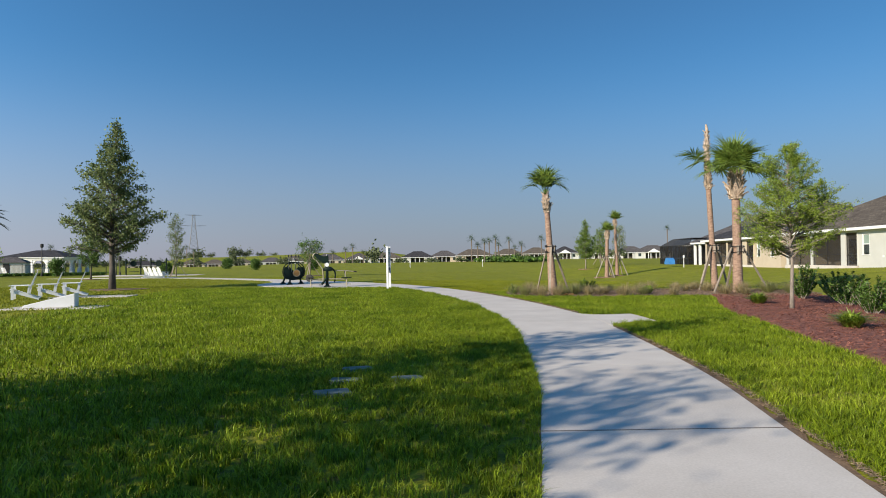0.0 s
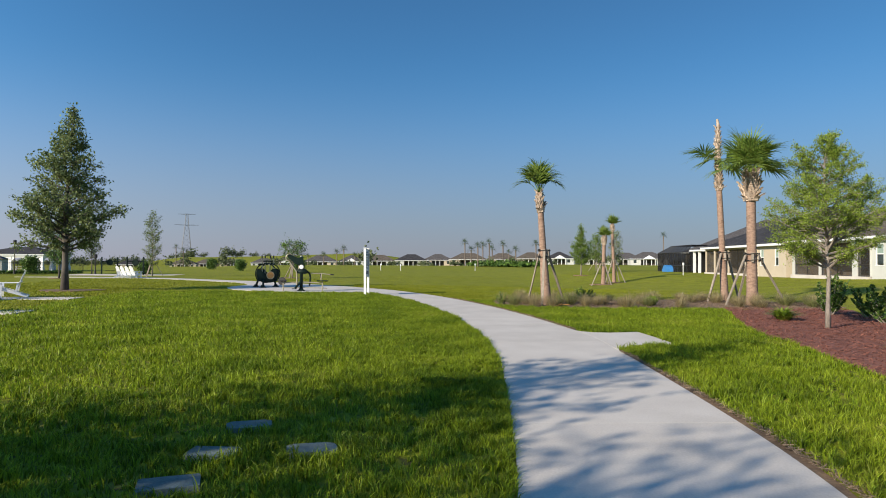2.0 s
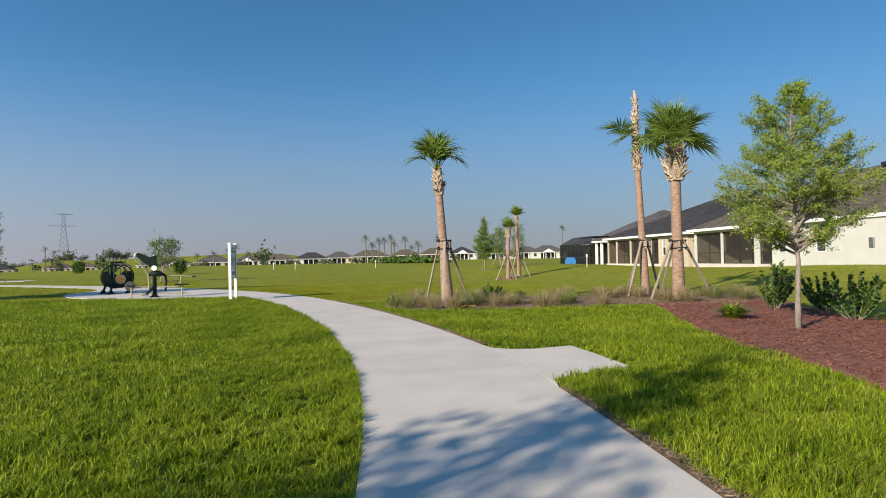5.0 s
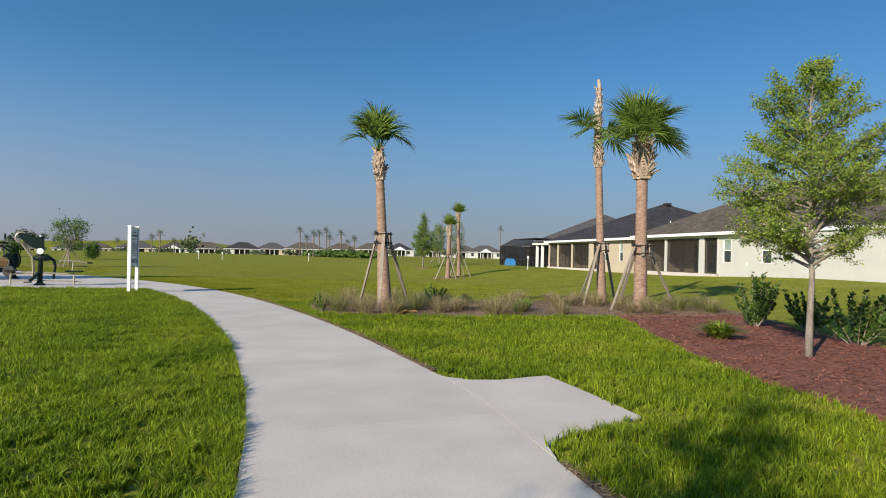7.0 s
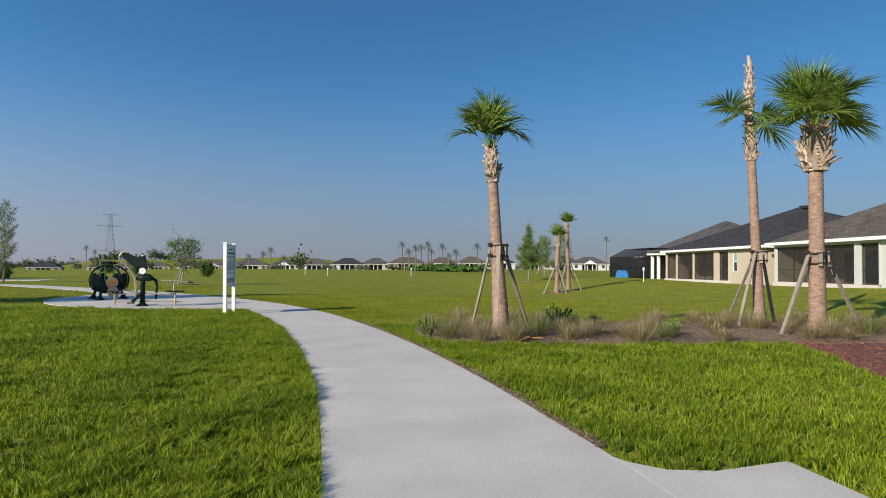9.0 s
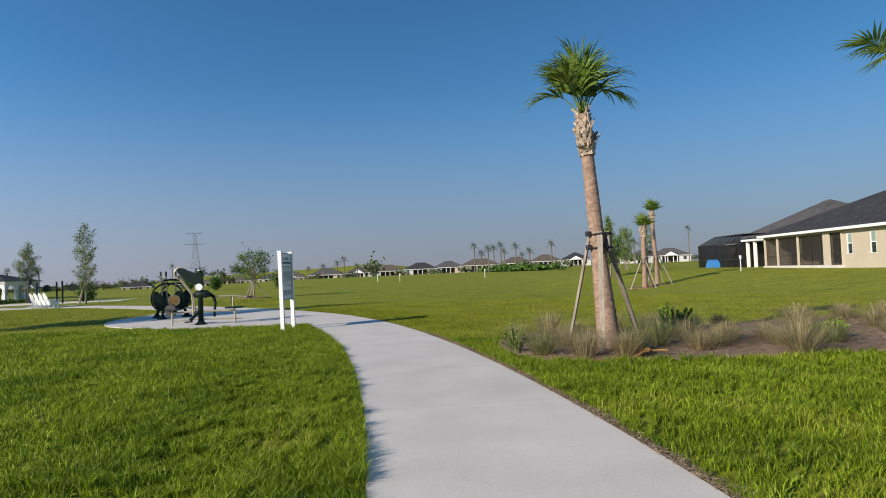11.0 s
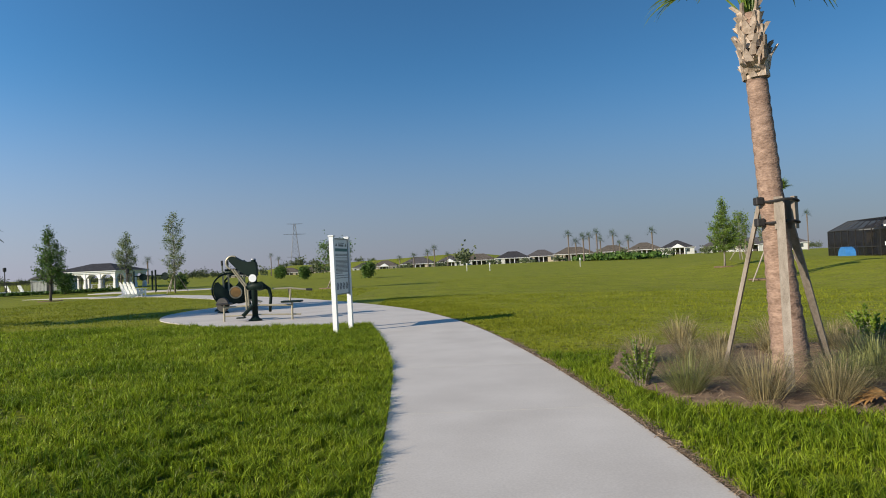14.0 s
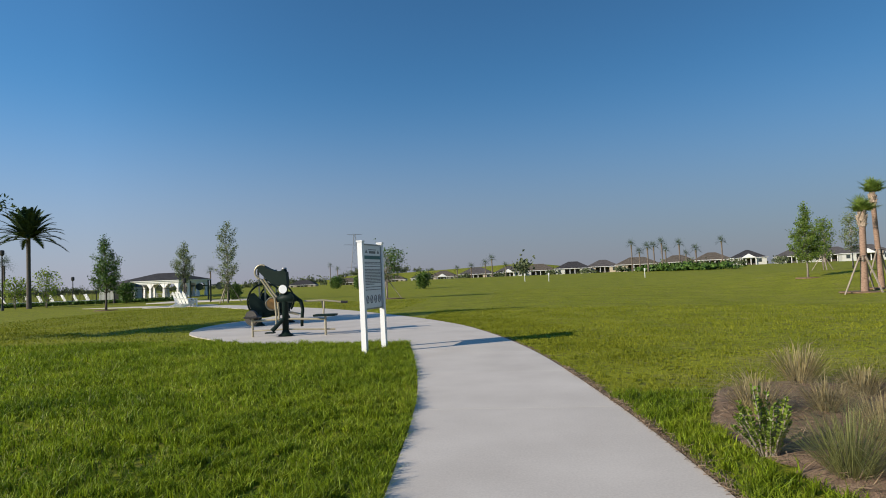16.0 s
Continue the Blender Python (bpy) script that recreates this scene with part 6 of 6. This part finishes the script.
def far_station(x, y, turn):
    """A third machine far off: two posts, a shield and a crossbar."""
    m = thing("exercise_machine", "dark green exercise frame far across the lawn", "exercise machine", x, y, ground_z(x, y), turn, "exercise machines")
    for s in (-0.8, 0.8):
        part("post", tube(bmesh.new(), [(s, 0, 0), (s, 0, 2.0)], 0.08, 8), GREEN_METAL, m)
    part("shield", disc(0.0, 0.0, 1.4, 0.34, 0.1, (0.2, 1, 0)), GREEN_METAL, m)
    part("crossbar", tube(bmesh.new(), [(-0.8, 0, 1.5), (0.8, 0, 1.5)], 0.05, 8), GREEN_METAL, m)
    part("seat", boxed(-0.5, 0.5, -0.5, -0.1, 0.45, 0.5, 0.02), GREEN_METAL, m)


far_station(-20.6, 75.0, 10)
far_station(-24.5, 79.0, 30)
for px, py, sx, sy in ((-22.0, 77.0, 5.5, 2.2), (-11.0, 30.2, 1.6, 0.8), (-9.6, 23.0, 1.5, 0.7), (-18.6, 64.4, 2.2, 1.3)):
    ob = part("slab", boxed(px - sx, px + sx, py - sy, py + sy, -0.05, 0.03, 0.01), CONCRETE, path)


def lawn_chair(x, y, turn, group, label):
    """White slatted lawn chair with a fan back and broad arms, facing local -y."""
    c = thing("lawn_chair", label, "chair", x, y, ground_z(x, y) + 0.03, turn, group)
    for s in (-1, 1):
        part("front_leg", boxed(s * 0.30 - 0.02, s * 0.30 + 0.02, -0.36, -0.26, 0, 0.56), VINYL, c)
        part("side_rail", bar(bmesh.new(), (s * 0.26, -0.38, 0.36), (s * 0.26, 0.62, 0.02), 0.03, 0.11), VINYL, c)
        part("armrest", boxed(s * 0.34 - 0.07, s * 0.34 + 0.07, -0.42, 0.34, 0.56, 0.585, 0.008), VINYL, c)
        part("arm_support", bar(bmesh.new(), (s * 0.34, 0.22, 0.2), (s * 0.34, 0.28, 0.56), 0.04, 0.06), VINYL, c)
    for k in range(6):
        y0 = -0.38 + k * 0.105
        part("seat_slat", bar(bmesh.new(), (-0.28, y0, 0.425 - k * 0.037), (0.28, y0, 0.425 - k * 0.037), 0.088, 0.02), VINYL, c)
    for k in range(5):
        xx = (k - 2) * 0.115
        top = 1.08 - 0.035 * (k - 2) ** 2
        part("back_slat", bar(bmesh.new(), (xx * 0.85, 0.18, 0.24), (xx * 1.05, 0.18 + (top - 0.24) * 0.4, top), 0.10, 0.02, (0, 1, 0.4)), VINYL, c)
    part("back_rail", bar(bmesh.new(), (-0.27, 0.36, 0.62), (0.27, 0.36, 0.62), 0.06, 0.025), VINYL, c)
    return c


first = lawn_chair(-13.2, 28.6, -72, "lawn chairs by the target board", "white slatted lawn chair with a tall sloping back")
for cx, cy, a in ((-12.75, 29.9, -72), (-12.3, 31.2, -72)):
    copy_thing(first, pose(cx, cy, ground_z(cx, cy) + 0.03, 0, 0, a))
row = lawn_chair(-16.7, 62.1, 136, "far row of lawn chairs", "white slatted lawn chair in a row by the far path")
for k in range(1, 4):
    cx, cy = -16.7 - 0.56 * k, 62.1 + 0.58 * k
    copy_thing(row, pose(cx, cy, ground_z(cx, cy) + 0.03, 0, 0, 136))


def toss_board(x, y, turn):
    """White concrete toss-game board, a wedge with a hole."""
    b = thing("toss_board", "white concrete sloping toss-game board with a hole", "game board", x, y, 0.03, turn)
    bm = bmesh.new()
    lo = [bm.verts.new(p) for p in ((0, 0, 0), (1.5, 0, 0), (1.5, 0.75, 0), (0, 0.75, 0))]
    hi = [bm.verts.new(p) for p in ((0, 0, 0.09), (1.5, 0, 0.46), (1.5, 0.75, 0.46), (0, 0.75, 0.09))]
    for k in range(4):
        bm.faces.new((lo[k], lo[(k + 1) % 4], hi[(k + 1) % 4], hi[k]))
    bm.faces.new(hi)
    bm.faces.new(lo[::-1])
    bmesh.ops.bevel(bm, geom=bm.edges[:], offset=0.015, segments=1, affect="EDGES")
    part("body", bm, WHITE, b)
    t = Vector((-0.37, 0, 1.5)).normalized()
    # black disc on the slope in place of a cut hole's inner shade
    part("hole", disc(1.22, 0.375, 0.395, 0.085, 0.02, t), BLACK, b, "black disc that stands for the shaded round hole")
    q = bmesh.new()
    bar(q, (0.45, 0.375, 0.205), (0.75, 0.375, 0.279), 0.3, 0.006, t)
    part("decal", q, GREY_METAL, b, "grey rectangular emblem")


toss_board(-10.45, 22.65, 12)

# flat stones let into the lawn
STONES = [(0.17, 8.81, 8), (0.01, 7.98, -12), (0.77, 7.98, 4), (-0.15, 7.29, 10)]
for i, (sx, sy, a) in enumerate(STONES):
    r = np.random.default_rng(400 + i)
    out = [((0.25 + 0.03 * r.normal()) * math.cos(t) * 1.1, (0.19 + 0.012 * r.normal()) * math.sin(t)) for t in np.linspace(0, math.tau, 15)[:-1]]
    out = [(max(-0.2, min(0.2, x)), max(-0.13, min(0.13, y))) for x, y in out]
    bm = prism(bmesh.new(), out, -0.02, 0.045)
    ob = tagged(new("stepping_stone", solid(bm, "stepping_stone", STONE)), "flat grey-green stepping stone sunk in the lawn", "stepping stone", "stepping stones")
    ob.matrix_basis = pose(sx, sy, 0, 0, 0, a)


def marker(x, y, h):
    m = thing("field_marker", "thin white marker stake in the far lawn", "marker", x, y, ground_z(x, y), group="field markers")
    part("stake", tube(bmesh.new(), [(0, 0, -0.1), (0, 0, h)], 0.035, 6), VINYL, m)
    part("top", boxed(-0.09, 0.09, -0.03, 0.03, h - 0.28, h, 0.01), VINYL, m)


for az, dist, h in ((2.5, 95, 1.1), (4.4, 93, 1.1), (11.7, 95, 1.2), (31.5, 62, 1.3)):
    mx, my = polar(az, dist)
    marker(mx, my, h)
# mulch ring and stakes of single trees
for rx, ry, rr in ((-12.35, 37.2, 1.5), (28.9, 73.0, 1.0), (-3.45, 64.8, 1.2), (-23.0, 62.3, 0.8)):
    bm = prism(bmesh.new(), [(rr * math.cos(a) * (1 + 0.1 * math.sin(3 * a + rx)), rr * 0.8 * math.sin(a)) for a in np.linspace(0, math.tau, 22)[:-1]], -0.05, 0.05)
    ob = tagged(new("mulch_ring", solid(bm, "mulch_ring", EARTH)), "ring of brown mulch round a tree trunk", "mulch", kind="structure")
    ob.location = (rx, ry, ground_z(rx, ry))
for tx, ty, hh in ((-3.45, 64.8, 1.3), (-17.4, 69.6, 1.6), (35.5, 84.5, 1.4)):
    st = thing("tree_stakes", "pale wooden stakes steadying a young tree", "tree stakes", tx, ty, ground_z(tx, ty), group="tree stakes")
    for a in (0.3, 2.4, 4.5):
        part("stake", bar(bmesh.new(), (1.1 * math.cos(a), 1.1 * math.sin(a), -0.1), (0.12 * math.cos(a), 0.12 * math.sin(a), hh), 0.07, 0.05), WOOD_GREY, st)

# ---- grass blades along the walk ----
def bent_blades(name, v, material):
    """Blades of five corners each: a lower strip and a tip that bends over."""
    n = len(v) // 5
    me = bpy.data.meshes.new(name)
    me.vertices.add(n * 5)
    me.vertices.foreach_set("co", np.ascontiguousarray(v, dtype=np.float32).ravel())
    corner = (np.arange(n, dtype=np.int32)[:, None] * 5 + np.array([0, 1, 2, 3, 3, 2, 4], dtype=np.int32)).ravel()
    me.loops.add(n * 7)
    me.loops.foreach_set("vertex_index", corner)
    me.polygons.add(n * 2)
    me.polygons.foreach_set("loop_start", (np.arange(n, dtype=np.int32)[:, None] * 7 + np.array([0, 4], dtype=np.int32)).ravel())
    me.materials.append(material)
    me.update(calc_edges=True)
    return me


def turf(name, x0, x1, y0, y1, density, tall, width, seed, label, material=BLADE):
    """Blades of turf off the pavement and the beds, thinning away from the path."""
    r = np.random.default_rng(seed)
    n = int((x1 - x0) * (y1 - y0) * density[0])
    x, y = r.uniform(x0, x1, n), r.uniform(y0, y1, n)
    w, e = west(y), east(y + 0.25 * step(14, 8, y))
    d = np.where(x < w, w - x, x - e)
    keep = (x < w - 0.004) | (x > e + 0.03 + 0.05 * np.sin(y * 2.3 + 2 * np.sin(y * 0.9)) ** 2)
    keep &= ~inside(SPUR + [(float(east(15)), 15.0)], x, y) & ~inside(RED_BED, x, y) & ~inside(PALE_BED, x, y)
    for sx, sy, _ in STONES:
        keep &= ((x - sx) / 0.24) ** 2 + ((y - sy) / 0.17) ** 2 > 0.9
    dens = np.interp(d, [0, 1.5, 3, 6, 12, 20], density)
    keep &= r.random(n) * density[0] < dens
    x, y, d = x[keep], y[keep], d[keep]
    patch = 0.6 * np.sin(x * 1.9 + 2 * np.sin(y * 1.1)) * np.sin(y * 1.7 + 2 * np.sin(x * 0.8)) + 0.5 * np.sin(x * 5.3 + 2 * np.sin(y * 3.7)) * np.sin(y * 4.9 + 2 * np.sin(x * 4.1))
    keep = r.random(len(x)) < 0.72 + 0.4 * patch
    x, y, d, patch = x[keep], y[keep], d[keep], patch[keep]
    n = len(x)
    # blades gather in uneven clumps with thin ground between them
    size = 0.17
    u = x * 0.83 + y * 0.56 + 0.09 * np.sin(y * 7.3 + 2 * np.sin(x * 3.1))
    v = y * 0.83 - x * 0.56 + 0.09 * np.sin(x * 6.7 + 2 * np.sin(y * 2.9))
    i, j = np.floor(u / size), np.floor(v / size)
    mess = lambda p, q: np.modf(np.abs(np.sin(i * p + j * q) * 43758.5))[0]
    pull = (0.05 + 0.45 * mess(3.7, 9.1)) * step(0.02, 0.15, d)
    du = ((i + mess(12.99, 78.23)) * size - u) * pull
    dv = ((j + mess(39.35, 11.13)) * size - v) * pull
    x, y = x + du * 0.83 - dv * 0.56, y + du * 0.56 + dv * 0.83
    h = tall * (0.4 + 0.6 * r.random(n)) * (1 + 0.3 * patch) * (0.62 + 0.72 * mess(5.3, 27.7))
    wd = width * (0.7 + 0.6 * r.random(n)) * np.interp(d, [0, 3, 12], [1, 1.3, 2.6])
    a = r.random(n) * math.tau
    lean = r.normal(size=(n, 2)) * 0.36
    c = np.stack([x, y, height(x, y) - 0.005], 1)
    side = np.stack([np.cos(a), np.sin(a), 0 * a], 1) * wd[:, None] / 2
    mid = c + np.c_[lean * h[:, None] * 0.35, h * 0.6]
    tip = c + np.c_[lean * h[:, None] * (1.0 + 0.5 * r.random(n))[:, None], h * (0.8 + 0.2 * r.random(n))]
    pts = np.stack([c - side, c + side, mid + side * 0.85, mid - side * 0.85, tip], 1).reshape(-1, 3)
    return tagged(new(name, bent_blades(name, pts, material)), label, "grass", kind="stuff")


turf("lawn_grass", -9, 4.2, -0.5, 36, (4400, 3900, 2700, 1250, 380, 130), 0.125, 0.0068, 501, "thick green turf blades beside the path")
turf("verge_grass", 2.0, 15, 1.0, 28, (4400, 3700, 2500, 1250, 380, 130), 0.125, 0.0068, 502, "thick green turf blades between path and beds")
turf("field_grass", 2.0, 22, 28, 48, (2600, 1500, 700, 300, 150, 90), 0.06, 0.007, 503, "short mown field turf", FIELD_BLADE)
turf("far_lawn_grass", -22, -9, 8, 44, (130, 130, 130, 130, 130, 100), 0.08, 0.011, 504, "green turf blades across the lawn", FIELD_BLADE)
turf("pad_grass", -20, 0, 36, 62, (150, 150, 140, 120, 80, 60), 0.07, 0.012, 505, "green turf blades behind the exercise pad", FIELD_BLADE)
turf("meadow_grass", 4, 36, 30, 78, (110, 100, 80, 60, 45, 40), 0.032, 0.014, 506, "short mown turf blades in the wide field", FIELD_BLADE)
